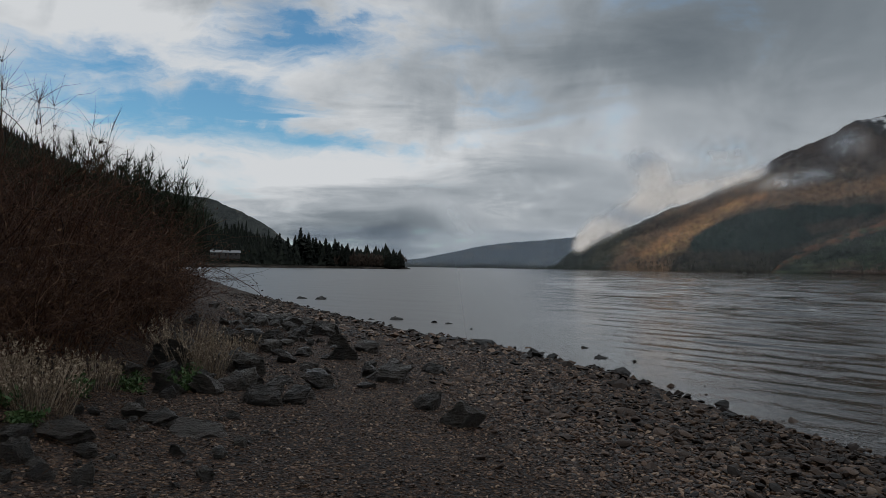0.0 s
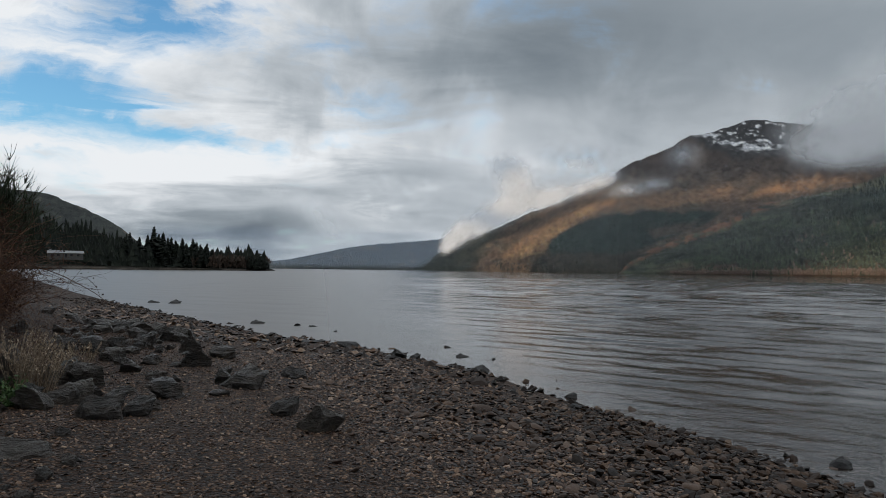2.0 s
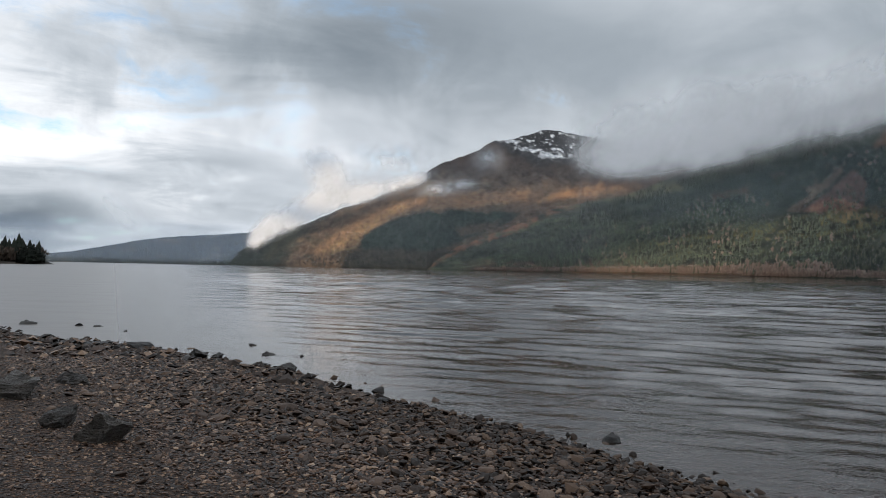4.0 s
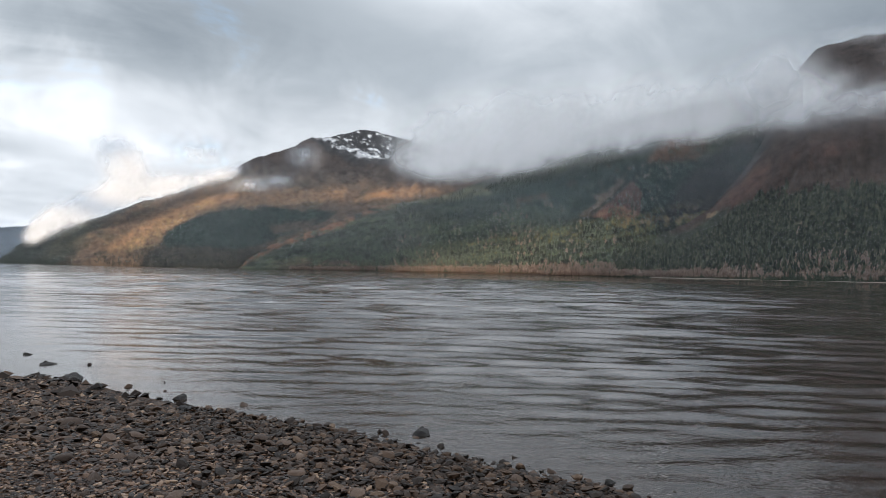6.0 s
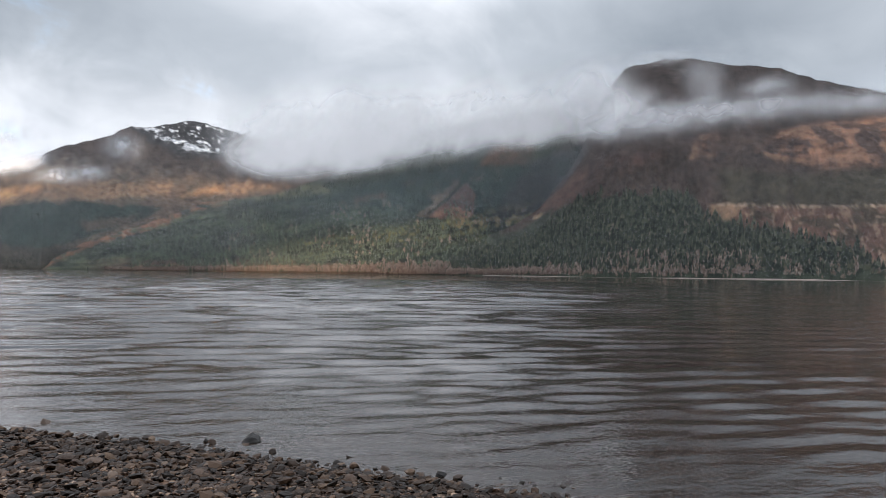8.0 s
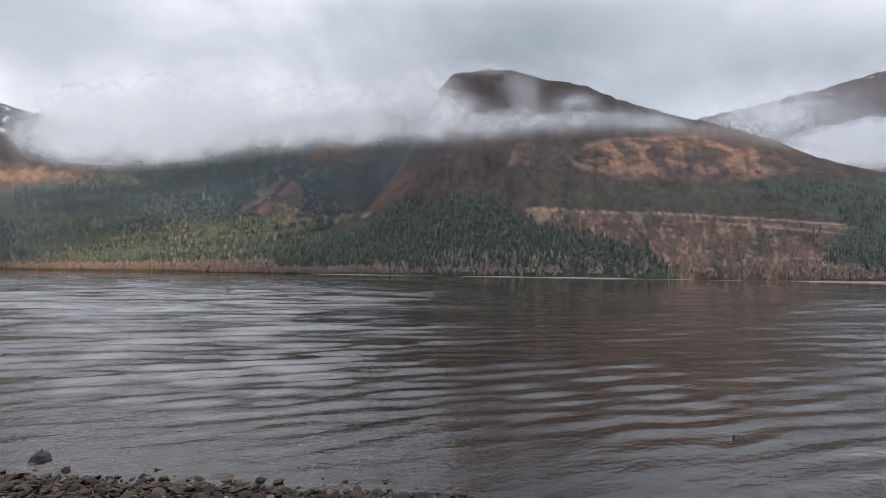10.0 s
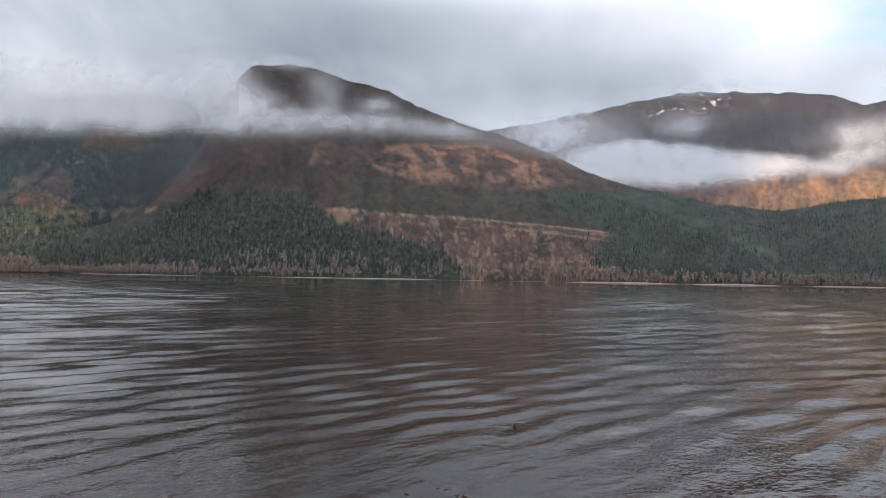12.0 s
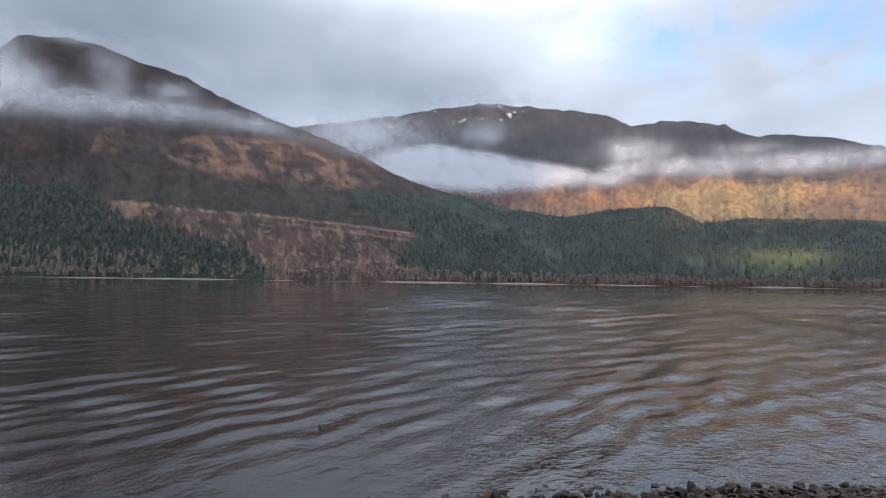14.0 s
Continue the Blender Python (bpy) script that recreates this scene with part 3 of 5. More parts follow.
def cover_forest(az, el, s, n1, n2):
    a, e = az + n1 * 0.8 + n2 * 0.25, el + n1 * 0.3 + n2 * 0.15
    fine = fbm(az * 2.1, el * 3.0 - az * 0.5, 69, 5)
    ride = fbm(az * 0.35, (el - az * 0.20) * 2.6, 66, 5)
    c = np.broadcast_to(WOOD * 1.1, (*az.shape, 3)).copy()
    c = blend(c, step(0.08, 0.35, ride + fine * 0.25), WOOD * (2.0, 1.9, 1.5))
    c = blend(c, step(-0.1, -0.4, ride + fine * 0.3), WOOD_DARK)
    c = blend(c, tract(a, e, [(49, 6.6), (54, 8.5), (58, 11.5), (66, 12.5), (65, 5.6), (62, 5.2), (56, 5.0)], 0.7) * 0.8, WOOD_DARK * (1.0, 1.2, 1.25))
    c = blend(c, tract(a, e, [(42.5, 6.0), (45, 6.2), (48.5, 7.0), (48, 7.6), (44, 7.0)], 0.35) * 0.65, np.array((0.105, 0.092, 0.048)))
    c = blend(c, tract(a, e, [(50.5, 6.0), (53.5, 6.7), (53.5, 7.1), (50.5, 6.5)], 0.2) * 0.7, BRACKEN)
    c = blend(c, tract(a, e, [(57.3, 5.0), (58.8, 6.3), (60.6, 8.0), (61.0, 7.4), (61.3, 5.2), (60.4, 4.8)], 0.15) * 0.95, RUST)
    c = blend(c, tract(a, el, [(56.2, 5.0), (57.1, 5.0), (60.3, 8.3), (59.9, 8.4)], 0.15) * 0.75, np.array((0.125, 0.088, 0.065)))
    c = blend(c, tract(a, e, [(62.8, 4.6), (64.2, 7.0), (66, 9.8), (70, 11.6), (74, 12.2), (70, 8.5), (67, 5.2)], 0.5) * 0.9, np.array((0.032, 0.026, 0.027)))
    c = blend(c, tract(a, e, [(61.8, 9.6), (63.5, 11.8), (66.5, 11.8), (65.5, 9.4)], 0.35) * 0.8, BRACKEN * 0.75)
    edge = np.interp(az, [26.5, 29.4, 32.5, 35.4, 37.8, 40], [0.3, 2.0, 3.2, 4.3, 5.6, 6.0])
    c = blend(c, step(0.75, 0.3, edge - el + n2 * 0.3) * step(41, 37.5, az) * step(-0.35, 0.05, fine), BRACKEN * 1.1)
    # sunlit streaks painted into the land colour as a rising yellow-green band
    band = 1.6 + (az - 45) * 0.17
    c = blend(c, step(0.0, 0.22, ride * 0.6 + fine * 0.6) * bell(el, band, 0.9) * step(42, 47, az) * 0.75, np.array((0.150, 0.135, 0.062)))
    c = blend(c, step(0.05, 0.3, fine) * bell(el, 4.6, 0.5) * step(58, 60, az) * 0.8, np.array((0.17, 0.12, 0.075)))
    return blend(c, step(1.0, 0.45, el + n2 * 0.5 + n1 * 0.3) * step(28, 34, az) * 0.65, np.array((0.105, 0.066, 0.050)))


def wood_line(az):
    return np.interp(az, [57, 58.8, 60.9, 64.8, 67.1, 71.1, 76.7, 79.3, 80.6, 84.3, 88.2, 91.2, 93.6, 94.5], [-0.5, 0.5, 3.3, 3.8, 5.2, 6.5, 7.0, 6.6, 5.0, 4.2, 2.9, 2.0, 0.2, -1])


def green_line(el):
    return np.interp(el, [0, 0.6, 1.3, 2.8, 4.1, 5.3, 7.7], [111, 109, 104.4, 105.4, 105.6, 103.6, 99])


def track_line(az):
    return np.interp(az, [81.4, 87.2, 93.2, 99.2, 104.1, 105.6], [5.9, 5.5, 5.3, 4.8, 4.3, 4.1])


def cover_brown(az, el, s, n1, n2):
    a, e = az + n1 * 0.7 + n2 * 0.2, el + n1 * 0.3 + n2 * 0.12
    fine = fbm(az * 1.9, el * 2.6, 73, 6)
    fall = fbm((az + el * 1.1) * 0.75, (el - az * 0.12) * 1.1, 78, 6)
    down = fbm(az * 2.2 + el * 0.25, el * 0.22, 79, 4)
    c = np.broadcast_to(np.array((0.044, 0.031, 0.026)), (*az.shape, 3)).copy()
    c = blend(c, step(-0.05, 0.25, fine + 0.4 * down) * 0.7, HEATHER * 1.2)
    c = blend(c, tract(a, e, [(65.5, 4.6), (68.2, 7.0), (71, 9.2), (73.5, 10.4), (77.5, 10.2), (74, 8.4), (71, 7.0), (68.5, 5.4)], 0.4) * np.clip(0.75 + fine, 0.2, 1), RUST * 0.6)
    c = blend(c, tract(a, e, [(65.8, 4.3), (68.5, 4.9), (69.2, 5.7), (66.8, 5.3)], 0.2) * step(-0.2, 0.2, fine), np.array((0.20, 0.145, 0.10)))
    c = blend(c, step(10.9, 11.9, e + fine * 0.5 - bell(az, 96, 8) * 1.2), HEATHER * 0.95)
    ember = tract(a, e, [(79.2, 9.6), (80.3, 11.6), (81.5, 11.6), (81.3, 9.8)], 0.2) * 0.8
    ember = np.maximum(ember, tract(a, e, [(84.3, 10.0), (86.4, 11.5), (89, 11.8), (95, 11.5), (99.2, 10.1), (103.2, 8.4), (100, 7.9), (94, 8.1), (90, 8.3), (86.5, 9.3)], 0.3))
    c = blend(c, ember * np.clip(0.85 + 0.8 * fine, 0.3, 1), np.array((0.175, 0.096, 0.064)))
    c = blend(c, ember * step(0.02, 0.14, fall + fine * 0.45) * 0.85, HEATHER * 1.25)
    c = blend(c, ember * step(-0.1, -0.3, fall) * 0.7, np.array((0.185, 0.11, 0.075)))
    c = blend(c, tract(a, e, [(81.8, 5.7), (105, 4.4), (103, 6.4), (99.5, 7.6), (93, 8.0), (88, 8.0), (84, 8.6), (81.5, 8.6)], 0.45) * 0.8, OLIVE * 0.95)
    # gullies as dark lines, their shade put into the land colour
    c = blend(c, bell(az, 86.8 + (el - 6) * 0.02 + n2 * 0.08, 0.16) * step(11, 10.3, el) * 0.6, HEATHER * 0.8)
    c = blend(c, bell(az, 84.4 + (el - 7) * 0.12 + n2 * 0.08, 0.14) * step(10, 9, el) * step(4.5, 5.5, el) * 0.55, HEATHER * 0.8)
    c = blend(c, bell(az, 79.5 + (el - 8) * 0.5 + n2 * 0.15, 0.45) * step(12, 11, el) * step(6, 7, el) * 0.6, HEATHER * 0.75)
    c = blend(c, step(0.12, 0.3, down) * step(6.5, 8, el) * step(12.5, 11, el) * 0.5, HEATHER)
    # felled ground below the track: red-brown brash with pale windrows
    felled = step(0.15, -0.15, el + n2 * 0.1 - track_line(az)) * step(80, 82, a)
    c = blend(c, felled * 0.9, np.array((0.092, 0.053, 0.041)))
    c = blend(c, felled * step(0.05, 0.25, fbm(az * 0.8, el * 1.4, 75, 5)) * 0.75, OLIVE * 0.8)
    for line, slope in ((4.7, 0.05), (4.1, 0.04), (3.5, 0.03), (3.0, 0.02), (2.4, 0.035), (1.8, 0.015), (1.3, 0.02), (0.8, 0.02)):
        c = blend(c, felled * bell(el, line - (az - 90) * slope + n1 * 0.3 + 0.12 * fine, 0.04) * step(0.0, 0.25, n2 + 0.7 * fine) * 0.75, np.array((0.27, 0.19, 0.14)))
    c = blend(c, felled * step(0.30, 0.42, fbm(az * 3.0 + fine * 0.6, el * 0.8, 76, 4)) * step(83, 86, az) * 0.5, np.array((0.24, 0.17, 0.125)))
    c = blend(c, step(0.4, -0.4, el + n1 * 0.6 - wood_line(az)), WOOD * 1.1)
    c = blend(c, tract(a, e, [(80.2, 4.6), (81.0, 5.9), (83.5, 5.6), (82.5, 4.5)], 0.2) * 0.8, np.array((0.19, 0.125, 0.080)))
    c = blend(c, bell(el, track_line(az) + n2 * 0.05, 0.055) * step(80.8, 81.6, az) * step(105.8, 105, az) * np.clip(0.75 + 0.4 * n1, 0.3, 1), np.array((0.36, 0.27, 0.20)))
    c = blend(c, bell(el, track_line(az) - 0.45 - (az - 94) * 0.02, 0.06) * step(94, 96, az) * step(105.8, 105, az) * step(-0.4, 0.1, n2) * 0.7, np.array((0.30, 0.21, 0.15)))
    return blend(c, step(-1.0, 1.0, az + n1 * 1.6 - green_line(el)) * step(8.0, 7.2, el + n1 * 0.4), WOOD * (1.15, 1.3, 1.2))


def cover_foothill(az, el, s, n1, n2):
    c = np.broadcast_to(WOOD, (*az.shape, 3)).copy()
    c = blend(c, step(0.1, 0.5, n1), WOOD * 1.6)
    c = blend(c, step(4.4, 5.2, el + n1) * step(125, 129, az) * 0.5, GRASS * 0.6)
    # patch of sunlight on the forest, put in as a lighter green
    c = blend(c, bell(az, 135.8, 3.0) * bell(el, 2.0 + n2 * 0.3, 0.9), np.array((0.10, 0.115, 0.042)))
    return blend(c, step(0.7, 0.35, el + n2 * 0.2) * 0.7, BRACKEN * 0.7)


def cover_far(az, el, s, n1, n2):
    c = np.broadcast_to(HEATHER * 0.9, (*az.shape, 3)).copy()
    c = blend(c, step(0.1, 0.4, n1) * 0.6, SCREE * 0.4)
    c = blend(c, step(9.6, 8.4, el + n1 * 0.9), BRACKEN * 1.15)
    c = blend(c, step(8.6, 7.6, el + n1) * step(114, 119, az + n1 * 3) * 0.9, np.array((0.30, 0.155, 0.065)))
    # pale grass with the warm glow of sunlight put into its gold colour
    c = blend(c, step(8.5, 7.5, el + n1) * step(116, 121, az + n1 * 3) * step(140, 135, az) * np.clip(0.85 + 0.5 * n2 + 0.6 * n1, 0.2, 1) * step(123, 127, az + n1 * 2), np.array((0.32, 0.205, 0.075)))
    return blend(c, step(0.46, 0.56, n2) * step(13.6, 14.2, el) * step(117, 114, az) * 0.6, SNOW)


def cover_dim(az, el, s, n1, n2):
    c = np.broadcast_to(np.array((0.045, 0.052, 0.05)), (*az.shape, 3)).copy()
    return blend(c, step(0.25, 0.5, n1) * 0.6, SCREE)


def cover_left(az, el, s, n1, n2):
    c = np.broadcast_to(WOOD_DARK, (*az.shape, 3)).copy()
    c = blend(c, step(0.0, 0.5, n1), HEATHER)
    return blend(c, step(0.35, 0.6, n2) * 0.5, GRASS * 0.5)


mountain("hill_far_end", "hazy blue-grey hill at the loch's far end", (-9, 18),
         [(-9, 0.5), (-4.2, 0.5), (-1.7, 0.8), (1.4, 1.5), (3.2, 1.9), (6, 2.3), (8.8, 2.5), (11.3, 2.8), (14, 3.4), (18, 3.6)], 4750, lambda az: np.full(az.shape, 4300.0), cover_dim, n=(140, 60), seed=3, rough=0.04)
mountain("mountain_snow_peak", "steep mountain of orange bracken with a snow-dusted summit", (8.7, 62),
         [(8.7, -0.1), (10, 0.8), (11.8, 1.8), (15.7, 3.6), (18.7, 4.9), (22.2, 6.2), (23.7, 7), (25.9, 8), (27.6, 9.2), (30.5, 10.2), (32.5, 11.3), (34.6, 11.6), (36.7, 12.2), (38.5, 12.1), (41, 11.5), (46, 11), (62, 10.5)],
         [(8.7, 4300), (15, 3700), (36, 3500), (62, 3300)], lambda az: np.maximum(far_shore(az), np.interp(az, [25, 30], [1500, 2150])), cover_snow, n=(460, 140), seed=11, power=1.05, rough=0.05, jag=0.14)
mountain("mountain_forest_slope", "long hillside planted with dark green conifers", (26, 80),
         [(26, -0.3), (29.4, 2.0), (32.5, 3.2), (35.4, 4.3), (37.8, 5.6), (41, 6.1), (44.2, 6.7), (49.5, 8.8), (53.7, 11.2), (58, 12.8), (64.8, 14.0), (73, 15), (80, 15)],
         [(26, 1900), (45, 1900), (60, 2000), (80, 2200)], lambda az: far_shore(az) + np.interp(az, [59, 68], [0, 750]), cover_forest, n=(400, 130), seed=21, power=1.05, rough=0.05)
mountain("mountain_brown_summit", "broad brown mountain with bracken, heather and a forest track", (50, 122),
         [(50, -0.2), (53, 0.6), (56, 1.5), (59, 2.3), (62, 3.2), (65.1, 4.5), (66.9, 5.8), (69, 8.3), (70.5, 10.6), (72, 14), (73.2, 16.2), (74.3, 17.4), (77.3, 17.8), (79.3, 17.7), (82.4, 16.9), (85.9, 16.3), (88.5, 15.1), (92.4, 13.7), (96.3, 12.6), (100.5, 11), (104, 9.3), (107, 8.2), (110, 7), (114, 5), (122, 1)],
         [(50, 850), (58, 950), (66, 1300), (74, 1800), (90, 1800), (107, 1300), (122, 900)], lambda az: far_shore(az), cover_brown, n=(480, 160), seed=31, power=1.1, rough=0.045, jag=0.11)
mountain("hill_forest_foothill", "low foothill covered with green conifer forest", (92, 172),
         [(92, 1), (97, 4), (101, 6.2), (107, 8.1), (110.5, 7.4), (114, 6.4), (118.9, 5.7), (123.7, 6.4), (127.4, 6.5), (130, 5.1), (133.8, 5.4), (142.7, 4.9), (172, 5)],
         1500, lambda az: far_shore(az), cover_foothill, n=(360, 90), seed=41, power=1.0, rough=0.05)
mountain("mountain_far_ridge", "far dark heather mountain above a band of grass tinted gold for sunlight", (88, 172),
         [(88, 12), (97.4, 13.3), (103.3, 14.3), (107.9, 15.2), (112.4, 15.6), (116.4, 15.1), (121.8, 14.5), (124.6, 13.3), (127.8, 13.6), (131.8, 13), (133.8, 11.8), (136.7, 11.8), (139.7, 11.2), (142.8, 10.2), (172, 9)],
         3300, lambda az: np.full(az.shape, 1700.0), cover_far, n=(440, 130), seed=51, power=0.95, rough=0.06, jag=0.16)
mountain("hill_left_wooded", "dark wooded hillside rising steeply behind the shore", (-190, -13),
         [(-190, 14), (-130, 19), (-90, 20), (-60, 17), (-40, 11.6), (-34.7, 9.8), (-28.8, 6.7), (-23, 4.2), (-18, 2.6), (-15, 1.9), (-13, 0.8)],
         800, lambda az: np.interp(az, [-190, -60, -30, -13], [120, 120, 260, 560]), cover_left, n=(420, 90), seed=61, power=1.1, rough=0.05)
mountain("hill_left_far", "grey-green hill beyond the wooded promontory", (-34, -10),
         [(-34, 6.5), (-26, 6.3), (-22.4, 5.7), (-20, 5.5), (-17.2, 4.4), (-14.9, 3.1), (-13.5, 1.9), (-12, 1.0), (-10, 0.2)],
         1900, lambda az: np.full(az.shape, 1200.0), cover_dim, n=(200, 70), seed=71, rough=0.04)


def terrain_point(name, az, s):
    """A place on a mountain's surface, by bearing and by how far up it lies."""
    a, ss, r, z, el = TERRAIN[name]
    i = np.clip(np.searchsorted(a, az), 0, len(a) - 1)
    j = np.clip(np.searchsorted(ss, s), 0, len(ss) - 1)
    rr, b = r[j, i], np.radians(az)
    return rr * np.sin(b), rr * np.cos(b), z[j, i], el[j, i]


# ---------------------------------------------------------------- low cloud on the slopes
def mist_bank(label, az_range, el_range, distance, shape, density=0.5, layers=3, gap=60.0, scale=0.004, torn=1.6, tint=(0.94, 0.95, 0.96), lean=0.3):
    """Cloud lying along a slope, and tinted sheets for haze: one or several curved veils one behind the other;
    shape(bearing, angle up) is its body, 0 to 1.
    """
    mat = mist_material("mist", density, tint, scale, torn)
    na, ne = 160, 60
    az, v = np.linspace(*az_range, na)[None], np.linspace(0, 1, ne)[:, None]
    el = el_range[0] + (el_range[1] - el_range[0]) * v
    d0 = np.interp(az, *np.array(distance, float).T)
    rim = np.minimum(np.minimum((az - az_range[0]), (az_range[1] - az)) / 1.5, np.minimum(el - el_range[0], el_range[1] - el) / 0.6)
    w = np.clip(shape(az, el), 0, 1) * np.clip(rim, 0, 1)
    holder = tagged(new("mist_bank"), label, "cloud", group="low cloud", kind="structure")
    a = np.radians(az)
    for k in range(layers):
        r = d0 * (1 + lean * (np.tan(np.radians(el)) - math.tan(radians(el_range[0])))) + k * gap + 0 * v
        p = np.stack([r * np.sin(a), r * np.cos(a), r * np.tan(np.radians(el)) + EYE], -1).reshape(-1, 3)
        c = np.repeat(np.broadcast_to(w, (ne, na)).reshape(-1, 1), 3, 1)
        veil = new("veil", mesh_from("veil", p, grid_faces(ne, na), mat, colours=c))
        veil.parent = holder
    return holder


def spur_cloud(az, el):
    line = np.interp(az, [10, 12, 16, 19, 24, 26, 28], [1.4, 2.1, 4.3, 5.7, 7.2, 7.9, 9.2])
    tall = np.interp(az, [11, 13, 16, 18, 20, 23, 27], [0.8, 1.5, 1.7, 2.4, 1.6, 0.9, 0.7])
    w = np.where(el > line, bell(el, line, tall), bell(el, line, 0.6)) * step(10.8, 12.2, az) * np.interp(az, [11, 20, 23, 26, 28], [1.0, 0.95, 0.8, 0.72, 0.0])
    w = np.maximum(w, 0.72 * bell(az, 18.0 - (el - 8) * 0.45, 1.9) * step(5.0, 7.0, el) * step(11.5, 8.5, el))
    w = np.maximum(w, 0.42 * bell(az, 23, 4) * bell(el, 9.6, 1.6))
    w = np.maximum(w, 0.40 * bell(az, 32.2, 1.6) * bell(el, 9.6, 1.2))
    return np.maximum(w, 0.47 * bell(az, 28.6, 2.6) * bell(el, 7.3 + (az - 29) * 0.16, 0.75))


def cloud_foot(az):
    return np.interp(az, [38, 40, 44.2, 48.6, 54.4, 60.6, 66, 70, 74, 78], [10.0, 8.5, 7.7, 8.2, 9.2, 10.2, 11.0, 11.5, 12.2, 13.2])


def main_cloud(az, el):
    low = cloud_foot(az)
    return step(-1.0, 2.2, el - low) * step(36.6, 44, az - (el - 11) * 0.45) * step(18.2, 9.5, el - (az - 40) * 0.07) * step(79, 73, az + (el - 13) * 0.3)


def summit_wisps(az, el):
    c = np.interp(az, [70, 73, 80, 86, 92, 98, 106], [12.9, 13.0, 13.3, 13.5, 13.0, 11.6, 9.4])
    w = bell(el, c, np.interp(az, [72, 80, 90, 104], [1.6, 1.3, 1.0, 0.5])) * step(68, 73, az) * np.interp(az, [72, 78, 88, 94, 105], [0.75, 0.60, 0.55, 0.4, 0.12])
    w = np.maximum(w, 1.0 * bell(az, 71.2, 2.3) * bell(el, 15.2, 2.7))
    w = np.maximum(w, 0.45 * bell(az, 81.0 + (el - 15) * -0.3, 1.9) * step(12.5, 14, el) * step(18.4, 16.4, el))
    w = np.maximum(w, 0.50 * bell(az, 85.0, 2.2) * bell(el, 14.9, 0.9))
    w = np.maximum(w, 0.36 * bell(az, 77.5, 5) * bell(el, 18.0, 0.8))
    return np.maximum(w, 0.40 * bell(az, 76, 1.6) * bell(el, 14.8, 1.0))


def glen_cloud(az, el):
    low = np.interp(az, [95, 106, 112, 120, 126, 140], [9.5, 8.3, 8.0, 8.4, 8.8, 8.6])
    top = np.interp(az, [100, 103, 107, 110, 114, 118, 122, 127], [11.5, 11.6, 12.0, 11.6, 10.9, 10.1, 9.6, 9.2])
    w = step(-1.0, 1.1, el - low) * step(0.7, -0.9, el - top) * step(98, 104, az) * step(129, 121, az)
    w = np.maximum(w, 0.55 * bell(el, low + 1.0, 1.0) * step(118, 124, az) * step(148, 141, az))
    w = np.maximum(w, 0.50 * bell(az, 124.5, 4.0) * bell(el, 11.0, 1.7))
    w = np.maximum(w, 0.66 * bell(az, 101, 6.0) * bell(el, 12.6, 2.2))
    w = np.maximum(w, 0.42 * bell(az, 111.5, 2.4) * bell(el, 13.0, 1.2))
    w = np.maximum(w, 0.52 * bell(az, 112, 5.5) * bell(el, 15.7, 0.7))
    return np.maximum(w, 0.40 * bell(az, 133, 3.5) * bell(el, 10.8, 0.8))


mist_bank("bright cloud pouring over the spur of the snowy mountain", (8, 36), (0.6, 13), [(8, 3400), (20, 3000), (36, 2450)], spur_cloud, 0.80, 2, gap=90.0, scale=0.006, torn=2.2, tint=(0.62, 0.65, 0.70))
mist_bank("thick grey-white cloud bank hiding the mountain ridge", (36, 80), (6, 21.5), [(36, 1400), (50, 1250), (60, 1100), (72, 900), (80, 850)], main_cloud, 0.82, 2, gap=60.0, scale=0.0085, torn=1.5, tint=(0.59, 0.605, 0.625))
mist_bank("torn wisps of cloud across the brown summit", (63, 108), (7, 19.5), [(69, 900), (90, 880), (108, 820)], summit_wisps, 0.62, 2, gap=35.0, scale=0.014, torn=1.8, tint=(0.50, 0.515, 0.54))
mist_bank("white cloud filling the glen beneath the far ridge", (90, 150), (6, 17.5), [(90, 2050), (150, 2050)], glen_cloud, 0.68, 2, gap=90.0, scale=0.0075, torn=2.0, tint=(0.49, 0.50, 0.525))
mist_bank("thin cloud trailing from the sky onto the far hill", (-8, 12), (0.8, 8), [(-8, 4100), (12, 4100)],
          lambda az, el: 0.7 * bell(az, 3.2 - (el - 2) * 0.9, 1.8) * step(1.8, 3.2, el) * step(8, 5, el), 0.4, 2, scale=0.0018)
# haze of distance, added as single thin tinted sheets
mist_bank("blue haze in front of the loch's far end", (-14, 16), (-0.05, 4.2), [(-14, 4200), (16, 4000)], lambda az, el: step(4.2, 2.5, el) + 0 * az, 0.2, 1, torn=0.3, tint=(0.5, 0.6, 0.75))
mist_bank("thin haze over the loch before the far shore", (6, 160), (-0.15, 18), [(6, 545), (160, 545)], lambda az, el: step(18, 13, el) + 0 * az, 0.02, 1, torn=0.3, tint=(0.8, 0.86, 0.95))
# dark tinted sheet, added to lay blue haze over the hollow and darken it
mist_bank("dark blue-tinted haze sheet over the hollow behind the near shoulder", (38, 74.5), (2.5, 14), [(38, 1250), (46, 1080), (55, 960), (62, 1150), (68, 1340), (74.5, 1400)], lambda az, el: step(2.5, 6, el) * step(38, 46, az) * step(74.5, 71, az) * step(0.3, -1.5, el - cloud_foot(az)), 0.25, 1, torn=0.3, tint=(0.11, 0.155, 0.18))
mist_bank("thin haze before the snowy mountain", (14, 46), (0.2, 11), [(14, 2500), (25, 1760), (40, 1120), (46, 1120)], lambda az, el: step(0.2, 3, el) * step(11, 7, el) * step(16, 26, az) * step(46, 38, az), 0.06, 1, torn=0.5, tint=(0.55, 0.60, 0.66))
